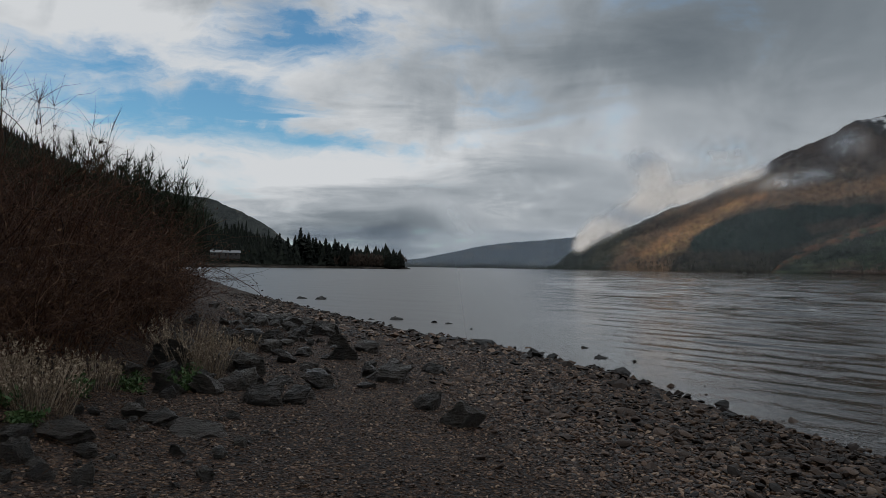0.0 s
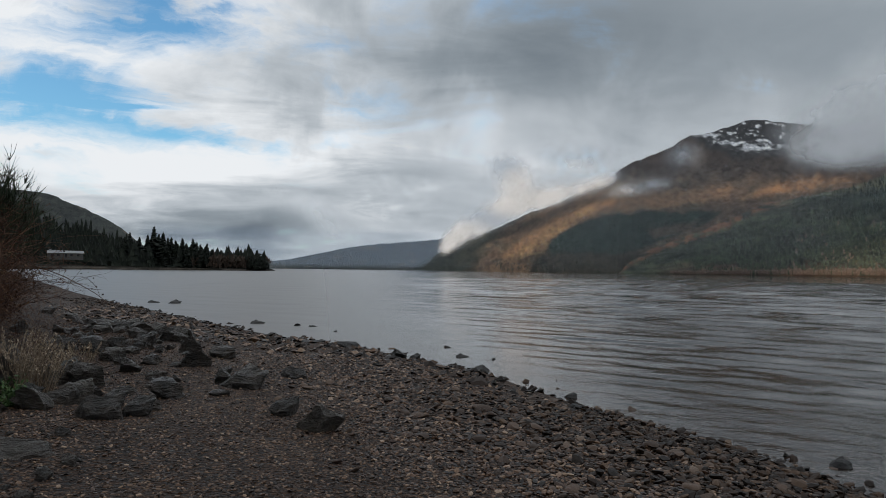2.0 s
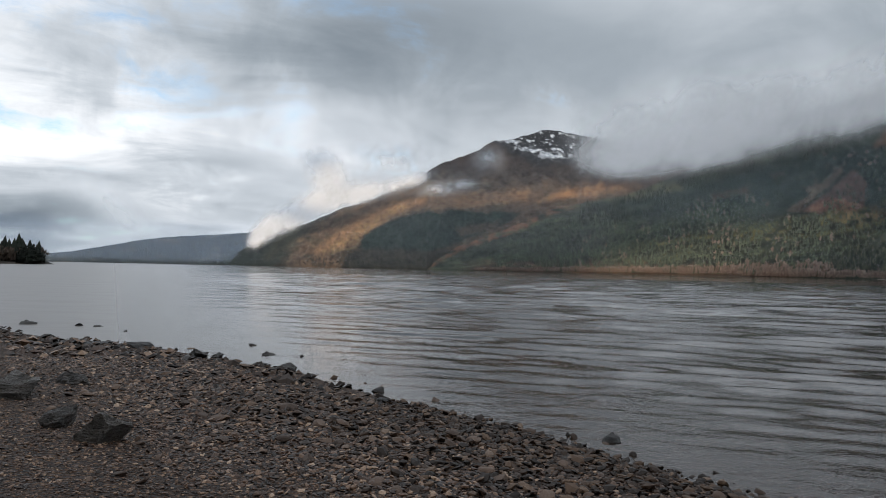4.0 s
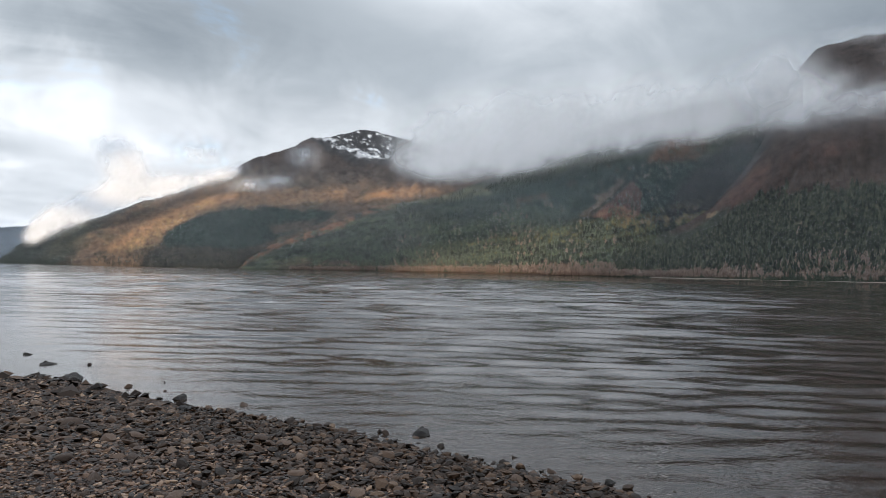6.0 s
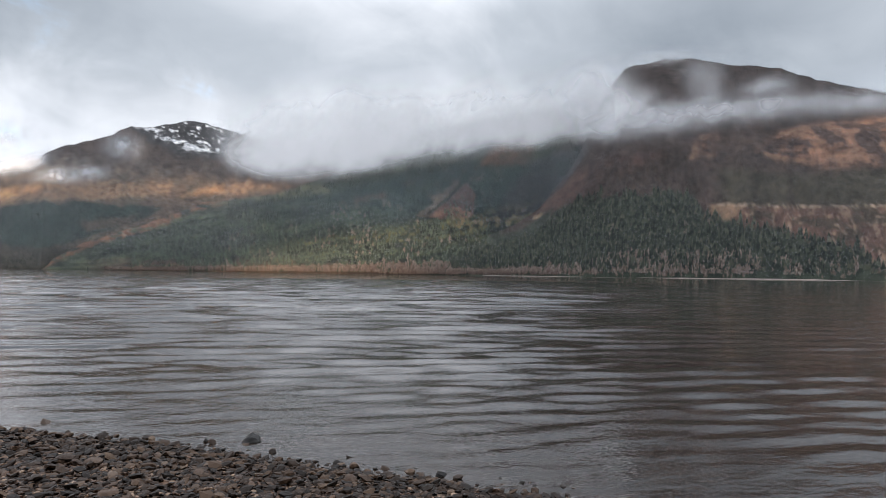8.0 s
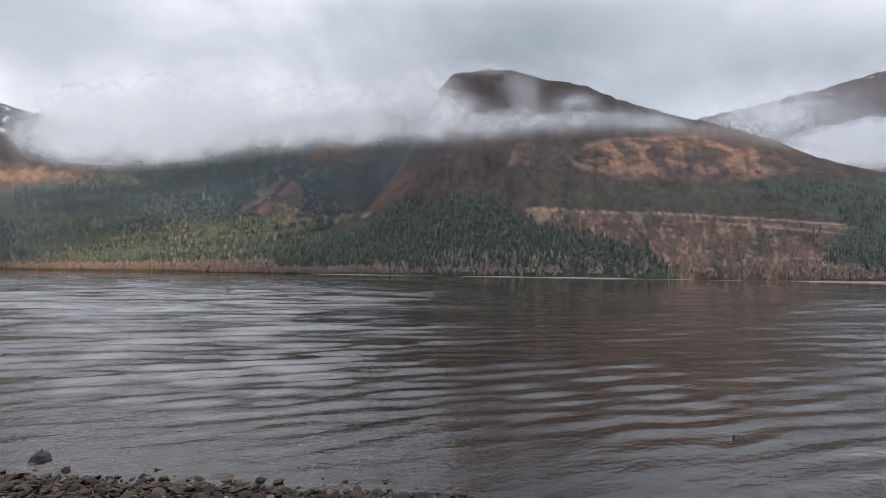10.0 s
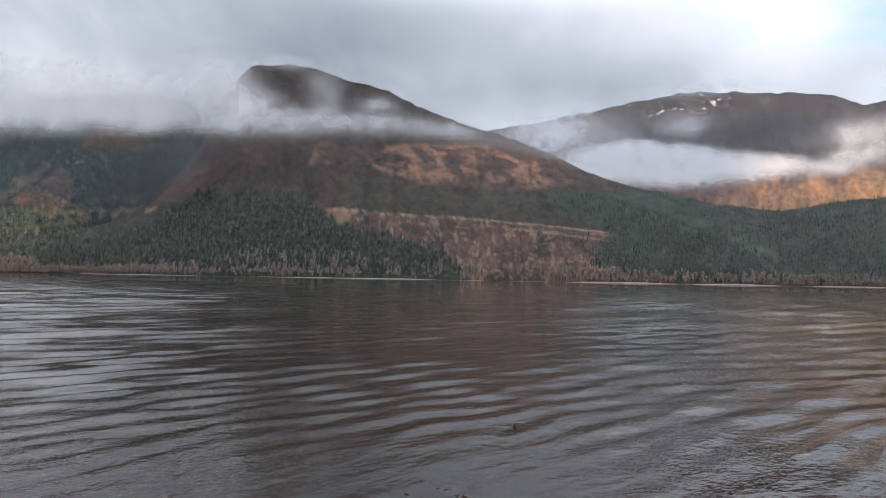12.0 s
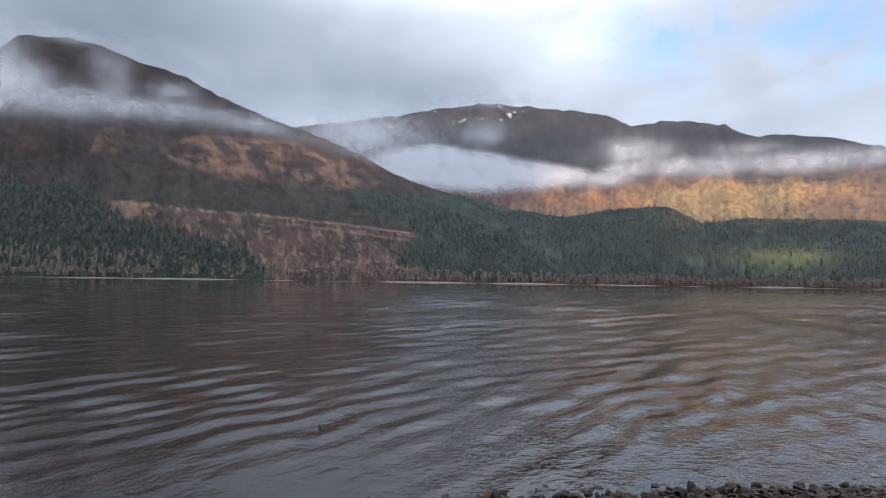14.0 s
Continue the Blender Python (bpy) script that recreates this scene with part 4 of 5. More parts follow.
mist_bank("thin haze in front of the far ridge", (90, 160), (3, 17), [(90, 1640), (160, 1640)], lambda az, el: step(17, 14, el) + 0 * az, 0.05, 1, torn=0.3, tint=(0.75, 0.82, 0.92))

# ---------------------------------------------------------------- unseen broken cloud deck on the sun's side, added to shape the sunlight
DECK = 1600.0
# each gap is aimed so that the sun reaches one chosen slope or cloud
GAPS = [(19, 3000, 420, 420, 260), (18.5, 2950, 120, 260, 260), (22.5, 3050, 300, 230, 200), (41, 2700, 330, 300, 160), (46.5, 1000, 45, 155, 150), (14.8, 3350, 150, 240, 200), (54, 830, 8, 90, 50), (52, 980, 60, 120, 70), (58, 960, 75, 90, 50),
        (122, 2420, 290, 330, 160), (132, 2350, 275, 330, 110), (135.6, 960, 38, 120, 110), (97, 1450, 280, 200, 130)]
toward_sun = aim(SUN_AZ, SUN_EL)
u = Vector((toward_sun.x, toward_sun.y, 0)).normalized()
side = Vector((-u.y, u.x, 0))
cell = 55.0
deck_x, deck_y = np.meshgrid(np.arange(-7200, -250, cell), np.arange(-5600, 3700, cell))
keep = np.ones(deck_x.shape, bool)
for az, r, z, wide, deep in GAPS:
    p = Vector((r * math.sin(radians(az)), r * math.cos(radians(az)), z)) + toward_sun * ((DECK - z) / toward_sun.z)
    dx, dy = deck_x - p.x, deck_y - p.y
    across, along = dx * side.x + dy * side.y, dx * u.x + dy * u.y
    keep &= (across / wide) ** 2 + (along / (deep * 1.9)) ** 2 + 0.55 * fbm(deck_x / 330, deck_y / 330, 77, 4) > 1.0
rows, cols = deck_x.shape
deck_z = DECK + 90 * fbm(deck_x / 900, deck_y / 900, 70, 4)
quads = grid_faces(rows, cols)
quads = quads[keep.reshape(-1)[quads[:, 0]]]
mat, make = new_material("cloud_deck")
finish(make, make("ShaderNodeBsdfTranslucent", i_Color=(0.75, 0.77, 0.8, 1)).outputs[0])
deck = new("cloud_deck", mesh_from("cloud_deck", np.stack([deck_x, deck_y, deck_z], -1).reshape(-1, 3), quads, mat))
tagged(deck, "unseen cloud deck that shades the land, with gaps for patches of sun", "cloud", kind="structure")

# ---------------------------------------------------------------- parts and scattering
def part(name, data, parent, label=""):
    ob = new(name, data)
    ob.parent = parent
    return tagged(ob, label)


def scatter_mesh(name, protos, where, sizes, turn, material, smooth=False, tilt=0.0, seed=5):
    """Many copies of small shapes joined into one mesh: protos are (vertices, triangles)."""
    rng = np.random.default_rng(seed)
    pick = rng.integers(0, len(protos), len(where))
    verts, faces, base = [], [], 0
    for k, (pv, pf) in enumerate(protos):
        idx = np.nonzero(pick == k)[0]
        if not len(idx):
            continue
        c, s_ = np.cos(turn[idx]), np.sin(turn[idx])
        v = pv[None] * sizes[idx][:, None, :]
        if tilt:
            lean = rng.normal(0, tilt, (len(idx), 2))
            v[..., 2] += v[..., 0] * lean[:, :1] + v[..., 1] * lean[:, 1:]
        x = v[..., 0] * c[:, None] - v[..., 1] * s_[:, None]
        y = v[..., 0] * s_[:, None] + v[..., 1] * c[:, None]
        out = np.stack([x, y, v[..., 2]], -1) + where[idx][:, None, :]
        verts.append(out.reshape(-1, 3))
        faces.append((pf[None] + (base + np.arange(len(idx)) * len(pv))[:, None, None]).reshape(-1, 3))
        base += len(idx) * len(pv)
    return mesh_from(name, np.concatenate(verts), np.concatenate(faces), material, smooth)


def ball(level):
    bm = bmesh.new()
    bmesh.ops.create_icosphere(bm, subdivisions=level, radius=1.0)
    v = np.array([p.co for p in bm.verts])
    f = np.array([[q.index for q in face.verts] for face in bm.faces])
    bm.free()
    return v, f


def chipped(v, rng, cuts, depth=(0.55, 0.95), rough=0.0):
    """A ball cut flat by planes, as a broken stone is."""
    v = v.copy()
    for _ in range(cuts):
        n = rng.normal(size=3)
        n /= np.linalg.norm(n)
        d = rng.uniform(*depth)
        over = v @ n - d
        v -= np.where(over > 0, over, 0)[:, None] * n[None]
    if rough:
        for k, p in enumerate(v):
            q = Vector(p)
            v[k] = p * (1 + rough * noise.fractal(q * 2.3 + Vector((float(cuts), 0, 0)), 0.6, 2.0, 4))
    return v


# ---------------------------------------------------------------- rocks
rng = np.random.default_rng(12)
ROCK_SHAPES = []
bv, bf = ball(3)
for k in range(9):
    shape = chipped(bv, rng, 13 + k % 5, (0.38, 0.85), 0.24)
    shape[:, 2] -= np.quantile(shape[:, 2], 0.35)
    shape /= np.array([np.abs(shape[:, 0]).max(), np.abs(shape[:, 1]).max(), shape[:, 2].max()])
    shape[:, 2] = np.maximum(shape[:, 2], -0.6)
    ROCK_SHAPES.append(shape)
ROCK_MESHES = {}


def rock(x, y, wide, tall, k, material, label, group, z=None, flat=1.0):
    key = (k % len(ROCK_SHAPES), material.name)
    if key not in ROCK_MESHES:
        me = mesh_from("rock", ROCK_SHAPES[key[0]], bf, material, smooth=True)
        me.set_sharp_from_angle(angle=radians(24))
        ROCK_MESHES[key] = me
    ob = new("rock", ROCK_MESHES[key])
    floor = float(ground_height(np.array([x]), np.array([y]))[0]) if z is None else z
    r = np.random.default_rng(k * 7 + 3)
    ob.matrix_world = Matrix.LocRotScale((x, y, floor), Euler((r.normal(0, 0.1), r.normal(0, 0.1), r.uniform(-0.6, 0.6))), (wide * 0.48, wide * 0.48 * r.uniform(0.65, 0.95) * flat, tall * 0.9))
    return tagged(ob, label, "rock", group)


BEACH_ROCKS = [(-0.11, 6.75, 0.38, 0.26), (0.2, 6.08, 0.52, 0.34), (-0.65, 8.4, 0.74, 0.36), (-0.09, 9.5, 0.42, 0.2), (-1.27, 11.2, 0.5, 0.32), (-1.51, 9.85, 0.55, 0.32),
               (-1.41, 7.6, 0.52, 0.3), (-1.87, 7.75, 0.36, 0.12), (-2.15, 7.15, 0.44, 0.34), (-0.86, 7.7, 0.28, 0.1), (-0.98, 8.65, 0.4, 0.24), (-1.0, 9.3, 0.3, 0.16)]
for k, (x, y, w, h) in enumerate(BEACH_ROCKS):
    brown = k in (4, 6)
    rock(x, y, w, h * 0.82, k, STONE, "angular brown-grey boulder half buried in beach pebbles" if brown else "dark grey angular boulder lying on the pebble beach", "boulders on the beach")
BANK_ROCKS = [(-1.9, 5.12, 0.58, 0.10), (-2.59, 4.55, 0.44, 0.16), (-3.18, 7.6, 0.62, 0.46), (-3.07, 10.75, 0.6, 0.3), (-2.97, 11.6, 0.54, 0.28), (-2.66, 8.15, 0.46, 0.32),
              (-2.34, 8.12, 0.48, 0.3), (-2.22, 9.15, 0.42, 0.2), (-2.73, 12.55, 0.48, 0.26), (-2.5, 14.3, 0.54, 0.3), (-4.66, 16.7, 0.76, 0.3), (-3.42, 15.1, 0.55, 0.26)]
SMALL_ROCKS = [(-2.57, 4.02, 0.22, 0.17), (-2.31, 3.8, 0.2, 0.11), (-2.06, 3.8, 0.17, 0.14), (-2.8, 4.33, 0.24, 0.14), (-2.54, 5.42, 0.36, 0.15), (-1.53, 4.55, 0.13, 0.07), (-2.46, 4.95, 0.2, 0.09), (-2.25, 5.3, 0.4, 0.13)]
for k, (x, y, w, h) in enumerate(BANK_ROCKS + SMALL_ROCKS):
    rock(x, y, w, h, k + 3, STONE, "flat blue-grey slab of rock on the gravel" if h < 0.4 * w else "grey angular rock at the foot of the bank", "rocks along the bank")
# the jumble of rocks along the foot of the bank
jumble = np.random.default_rng(44)
count = 0
while count < 130:
    y = jumble.uniform(6.2, 19)
    d = toe(y) + jumble.normal(-0.75, 0.75)
    x = float(np.interp(y, SY, SX)) - d * math.sqrt(1 + ((np.interp(y + 1.5, SY, SX) - np.interp(y - 1.5, SY, SX)) / 3) ** 2)
    if math.hypot(x, y) < 5.5 or x > -1.4 - 0.12 * max(0, y - 9):
        continue
    w = jumble.uniform(0.14, 0.5) * (1.0 if y < 13 else 1.15)
    rock(x, y, w, w * jumble.uniform(0.35, 0.7), count + 5, STONE, "grey broken rock in the jumble under the bank", "rocks along the bank")
    count += 1
for k in range(46):
    x, y = jumble.uniform(-3.0, -1.35), jumble.uniform(3.4, 5.9)
    w = jumble.uniform(0.05, 0.17)
    rock(x, y, w, w * jumble.uniform(0.35, 0.7), k, STONE, "small angular stone lying on the gravel", "small stones on the gravel")
WATER_ROCKS = [(-6.66, 35.4, 0.8, 0.36), (-7.71, 35.7, 0.66, 0.24), (-1.58, 22.6, 0.46, 0.24), (-0.3, 21.7, 0.32, 0.18), (0.26, 21.3, 0.43, 0.12), (0.88, 19.5, 0.18, 0.12), (1.06, 15.2, 0.6, 0.34),
               (0.2, 16.0, 0.74, 0.24), (1.91, 13.6, 0.38, 0.34), (2.33, 13.65, 0.3, 0.15), (3.37, 15.3, 0.24, 0.1), (3.35, 13.6, 0.38, 0.13), (3.92, 13.2, 0.15, 0.09), (3.23, 11.6, 0.35, 0.17),
               (4.24, 10.45, 0.1, 0.08), (3.93, 9.06, 0.22, 0.13), (5.2, 5.5, 0.29, 0.13), (4.88, 5.82, 0.08, 0.08), (3.57, 8.15, 0.24, 0.18), (5.28, 3.08, 0.15, 0.08), (8.46, -1.26, 0.26, 0.1), (8.29, -0.12, 0.14, 0.05)]
for k, (x, y, w, h) in enumerate(WATER_ROCKS):
    bed = float(ground_height(np.array([x]), np.array([y]))[0])
    low = max(bed, -0.12)
    rock(x, y, w * 1.2, h * 0.6 - low, k + 2, WET_STONE, "wet black rock standing in the shallow water", "stones in the shallows", z=low)

# ---------------------------------------------------------------- pebbles
def beach_points(n, seed, d_range, r_range, az_range, sizes):
    rng = np.random.default_rng(seed)
    r = np.sqrt(rng.uniform(r_range[0] ** 2, r_range[1] ** 2, n))
    a = np.radians(rng.uniform(*az_range, n))
    x, y = r * np.sin(a), r * np.cos(a)
    d = inland(x, y)
    ok = (d > d_range[0]) & (d < np.minimum(d_range[1], toe(y) + 0.8))
    x, y, d = x[ok], y[ok], d[ok]
    z = ground_height(x, y)
    coarse = 1 - 0.5 * step(2.2, 4.8, d + 0.5 * fbm(x * 0.6, y * 0.6, 31, 3))
    s = sizes * coarse * np.clip(np.exp(rng.normal(0, 0.36, len(x))), 0.4, 1.8)
    size = np.stack([s, s * rng.uniform(0.55, 0.9, len(x)), s * rng.uniform(0.24, 0.55, len(x))], -1)
    return np.stack([x, y, z + size[:, 2] * rng.uniform(-0.1, 1.0, len(x))], -1), size, rng.uniform(0, 6.28, len(x)), d


rng = np.random.default_rng(8)
b1 = ball(1)
PEBBLE_SHAPES = [(chipped(b1[0] * (1 + rng.normal(0, 0.12, (len(b1[0]), 1))), rng, 4, (0.6, 0.95)), b1[1]) for _ in range(10)]
eight = (np.array([(1, 0, 0), (-1, 0, 0), (0, 1, 0), (0, -1, 0), (0, 0, 1), (0, 0, -1)], float), np.array([(0, 2, 4), (2, 1, 4), (1, 3, 4), (3, 0, 4), (2, 0, 5), (1, 2, 5), (3, 1, 5), (0, 3, 5)]))
FAR_PEBBLES = [(eight[0] * (1 + rng.normal(0, 0.2, (6, 1))) + rng.normal(0, 0.12, (6, 3)), eight[1]) for _ in range(10)]
for k, (n, rr, azr, size) in enumerate([(40000, (3.0, 7.0), (-36, 112), 0.0235), (24000, (7.0, 13.0), (-24, 42), 0.031), (6000, (13.0, 30.0), (-24, 12), 0.08)]):
    at, size, turn, d = beach_points(n, 60 + k, (0.25, 9.0), rr, azr, size)
    dry = np.random.default_rng(40 + k).uniform(0, 1, len(d)) < np.interp(d, [0.25, 2.0], [0.2, 1.0])
    at, size, turn = at[dry], size[dry], turn[dry]
    beach_stones = new("pebbles", scatter_mesh("pebbles", PEBBLE_SHAPES if k == 0 else FAR_PEBBLES, at, size, turn, PEBBLE, tilt=0.25, seed=k))
    tagged(beach_stones, "brown and grey rounded beach pebbles", "pebbles", kind="stuff")
WET_PEBBLE = varied("wet_pebbles", [(0.0, (0.003825, 0.00289, 0.00221)), (0.4, (0.00935, 0.00527, 0.00306)), (0.7, (0.0255, 0.01445, 0.0085)), (0.9, (0.06375, 0.03995, 0.0255)), (1.0, (0.17, 0.1275, 0.0935))], 20.0, rough=0.55, spread="island", bump=0.2, distance=0.004, spec=0.15)
for k, (n, rr, azr, size) in enumerate([(34000, (3.5, 9.0), (-5, 150), 0.040), (14000, (9.0, 40.0), (-25, 30), 0.075)]):
    at, size, turn, d = beach_points(n, 70 + k, (-0.55, 2.6), rr, azr, size)
    thin = np.random.default_rng(k).uniform(0, 1, len(d)) < np.where(d > -0.1, np.interp(d, [0.7, 2.6], [1.0, 0.1]), 0.22)
    wet = new("wet_pebbles", scatter_mesh("wet_pebbles", PEBBLE_SHAPES if k == 0 else FAR_PEBBLES, at[thin], size[thin], turn[thin], WET_PEBBLE, tilt=0.25, seed=k))
    tagged(wet, "dark wet pebbles along the water's edge", "pebbles", kind="stuff")

# ---------------------------------------------------------------- far trees
def far_conifer(rng, tiers=4, arms=6):
    v, f = [], []
    for t in range(tiers):
        z0, z1 = t / tiers * 0.85 + 0.06, min(1.0, (t + 1.9) / tiers * 0.85 + 0.06)
        rad = 0.20 * (1 - t / tiers * 0.8)
        base = len(v)
        for a in range(arms * 2):
            r = rad * (1.0 if a % 2 else 0.5) * rng.uniform(0.8, 1.2)
            an = a / (arms * 2) * 6.283 + t
            v.append((r * math.cos(an), r * math.sin(an), z0 + rng.uniform(-0.03, 0.03) - (0.03 if a % 2 else 0)))
        v.append((rng.normal(0, 0.01), rng.normal(0, 0.01), 1.0 if t == tiers - 1 else z1))
        f += [(base + a, base + (a + 1) % (arms * 2), base + arms * 2) for a in range(arms * 2)]
    return np.array(v), np.array(f)


rng = np.random.default_rng(3)
FAR_TREES = [far_conifer(rng, 3, 3) for _ in range(8)]
FULL_TREES = [far_conifer(rng, 4, 4) for _ in range(6)]


def woods(label, hill, n, az_range, s_range, tall, chosen, seed, protos=FAR_TREES, material=CONIFER, fat=1.0):
    rng = np.random.default_rng(seed)
    az, s = rng.uniform(*az_range, n), rng.uniform(s_range[0], s_range[1], n)
    x, y, z, el = terrain_point(hill, az, s)
    ok = (chosen(az, el, fbm(az * 0.9, s * 9, seed + 40, 4)) > rng.uniform(0, 1, n)) & (z > 0.3)
    at = np.stack([x, y, z - 0.5], -1)[ok]
    h = rng.uniform(*tall, ok.sum()) * np.exp(rng.normal(0, 0.15, ok.sum()))
    size = np.stack([h * fat * 0.85, h * fat * 0.85, h], -1)
    ob = new("far_woods", scatter_mesh("far_woods", protos, at, size, rng.uniform(0, 6.28, len(at)), material, seed=seed))
    return tagged(ob, label, "trees", kind="stuff")


woods("dense green conifer plantation on the lower slope", "mountain_forest_slope", 20000, (28, 66), (0.0, 0.75), (4.5, 7.5), lambda az, el, n: (el < np.interp(az, [29.4, 32.5, 35.4, 37.8, 40, 41], [1.5, 2.6, 3.7, 5.0, 5.4, 20]) + n) * np.where((el < 4.5) & (el > 0.25), 0.75, 0.35) * (n > -0.35) * step(29, 37, az + n * 4) * ((el < 4.4) | (np.abs(az - 56.7 - (el - 5.2)) > 1.7)), 81, material=PLANTATION, fat=1.5)
woods("dark conifers climbing the upper slope", "mountain_forest_slope", 7000, (40, 76), (0.5, 0.95), (9, 14), lambda az, el, n: 0.5 * (n > -0.1) * (np.abs(az - 56.5 - (el - 5.2)) > 1.6), 82)
woods("tall dark spruces above the loch shore", "mountain_brown_summit", 11000, (53, 95), (0.0, 0.5), (7, 13), lambda az, el, n: np.where(el + n * 1.0 < wood_line(az), np.interp(az, [80, 91], [1.0, 0.5]), 0.0) * (el > 0.25) * (el < 8), 83, fat=1.5)
woods("scattered green conifers beside the forest track", "mountain_brown_summit", 6500, (82, 116), (0.0, 0.7), (4, 8), lambda az, el, n: np.where((az + n * 5 > green_line(el)) & (el < 7.4), 0.75, 0.04 * (el < 4.5) * (n > -0.1)), 84)
woods("green conifer forest on the foothill", "hill_forest_foothill", 9500, (95, 150), (0.0, 1.0), (4, 7), lambda az, el, n: 0.75 * (n > -0.3) * (1 - bell(az, 135.8, 3.0) * bell(el, 2.0, 0.9)), 85, fat=1.2)
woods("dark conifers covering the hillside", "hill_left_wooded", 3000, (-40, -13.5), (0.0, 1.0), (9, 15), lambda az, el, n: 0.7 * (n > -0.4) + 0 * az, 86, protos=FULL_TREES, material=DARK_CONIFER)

woods("dark plantation block under the snowy mountain", "mountain_snow_peak", 7000, (16, 42), (0.0, 0.7), (5, 8), lambda az, el, n: 0.8 * (el + n * 0.5 < np.where(az < 26, 0.9, 4.7)), 94, fat=1.3)
woods("lighter young conifers among the spruces by the shore", "mountain_brown_summit", 2600, (53, 74), (0.0, 0.3), (6, 10), lambda az, el, n: np.where(el < 3.2, np.interp(az, [55, 62, 72], [1.0, 0.6, 0.1]), 0.0) * (el > 0.3), 95, material=PLANTATION)
# the narrow shingle beach along the far shore
SHINGLE = varied("pale_shingle", [(0.3, (0.09, 0.072, 0.064)), (0.5, (0.15, 0.125, 0.112)), (0.7, (0.24, 0.205, 0.19))], 0.15, rough=0.95, bump=0.3)
sa = np.linspace(62, 150, 700)[None]
sv = np.array([-0.6, 0.0, 0.5, 1.0, 1.3])[:, None]
tall = np.clip(0.55 + 0.9 * fbm(sa * 0.25, sa * 0, 33, 4), 0.05, 1.0) * 0.75 * np.interp(sa, [62, 67, 100, 106, 150], [0.3, 1.0, 1.0, 1.7, 1.5])
sr = far_shore(sa) - 6 + sv * 7
sz = np.where(sv > 0, tall * np.minimum(sv, 1.0), sv) + 0 * sa
shingle = new("far_beach", mesh_from("far_beach", np.stack([sr * np.sin(np.radians(sa)), sr * np.cos(np.radians(sa)), sz], -1).reshape(-1, 3), grid_faces(5, 700)[:, ::-1], SHINGLE))
tagged(shingle, "thin pale shingle beach along the far shore", "beach", kind="structure")
# bare birch scrub along the far shore
BIRCH = varied("bare_birch_twigs", [(0.0, (0.065, 0.042, 0.035)), (0.5, (0.135, 0.100, 0.084)), (1.0, (0.27, 0.22, 0.19))], 0.4, rough=0.95, spread="island", bump=0.0)


def bare_clump(rng, n=26):
    v, f = [], []
    for k in range(n):
        a, e, r = rng.uniform(0, 6.28), rng.uniform(0.1, 1.5), rng.uniform(0.25, 1.0)
        p = np.array((0.42 * r * math.cos(a) * math.cos(e), 0.42 * r * math.sin(a) * math.cos(e), 0.32 + 0.62 * r * math.sin(e)))
        q = p * (0.75, 0.75, 1.0) - (0, 0, rng.uniform(0.1, 0.25))
        b = len(v)
        t = rng.normal(0, 0.06, 3)
        v += [tuple(p), tuple(q + t), tuple(q - t)]
        f.append((b, b + 1, b + 2))
    for t in (-0.02, 0.03):
        b = len(v)
        v += [(t - 0.02, 0, 0), (t + 0.02, 0, 0), (t * 2, 0, 0.7)]
        f.append((b, b + 1, b + 2))
    return np.array(v), np.array(f)


CLUMPS = [bare_clump(rng) for _ in range(8)]
woods("reddish bare birch scrub along the far shore", "mountain_forest_slope", 1900, (31, 62), (0.0, 0.028), (4, 8.5), lambda az, el, n: np.interp(az, [31, 40], [0.5, 0.9]), 87, protos=CLUMPS, material=BIRCH)
woods("pale bare birches fringing the far shore", "mountain_brown_summit", 2400, (53, 118), (0.0, 0.05), (5, 10), lambda az, el, n: np.where(az < 84, 0.9, 0.14), 88, protos=CLUMPS, material=BIRCH)
woods("bare birches fringing the foothill shore", "hill_forest_foothill", 1600, (104, 150), (0.0, 0.04), (4, 8), lambda az, el, n: np.interp(az, [112, 124], [0.1, 0.7]), 89, protos=CLUMPS, material=BIRCH)
woods("bare pale birches between the conifers", "mountain_brown_summit", 1500, (60, 112), (0.05, 0.5), (5, 9), lambda az, el, n: 0.5 * (n > 0.0) * (el < np.where(az < 84, 5.5, 0.9)), 90, protos=CLUMPS, material=BIRCH)
woods("bare pale birches between the plantation trees", "mountain_forest_slope", 1500, (40, 72), (0.03, 0.5), (7, 11), lambda az, el, n: 0.5 * (n > 0.1), 91, protos=CLUMPS, material=BIRCH)

# the larger cobbles nearest the walk, one by one
COBBLE = varied("cobbles", [(0.2, (0.011, 0.008, 0.006)), (0.45, (0.036, 0.021, 0.0135)), (0.7, (0.078, 0.05, 0.034)), (0.95, (0.19, 0.155, 0.125))], 14.0, rough=0.7, spread="object", bump=0.4, distance=0.006)
rng = np.random.default_rng(21)
b2 = ball(2)
COBBLES = []
for k in range(8):
    shape = chipped(b2[0], rng, 7, (0.5, 0.92), 0.06) * (1.0, rng.uniform(0.6, 0.85), rng.uniform(0.35, 0.55))
    me = mesh_from("cobble", shape, b2[1], COBBLE, smooth=True)
    me.set_sharp_from_angle(angle=radians(35))
    COBBLES.append(me)
at, size, turn, d = beach_points(1500, 91, (0.3, 4.5), (3.2, 9.5), (-30, 110), 0.062)
for k in range(min(290, len(at))):
    cobble = new("cobble", COBBLES[k % 8])
    cobble.parent = ground
    x, y, z = at[k]
    sc = float(np.clip(size[k, 0], 0.04, 0.13))
    cobble.matrix_world = Matrix.LocRotScale((x, y, z + sc * 0.1), Euler((rng.normal(0, 0.2), rng.normal(0, 0.2), turn[k])), (sc, sc, sc))

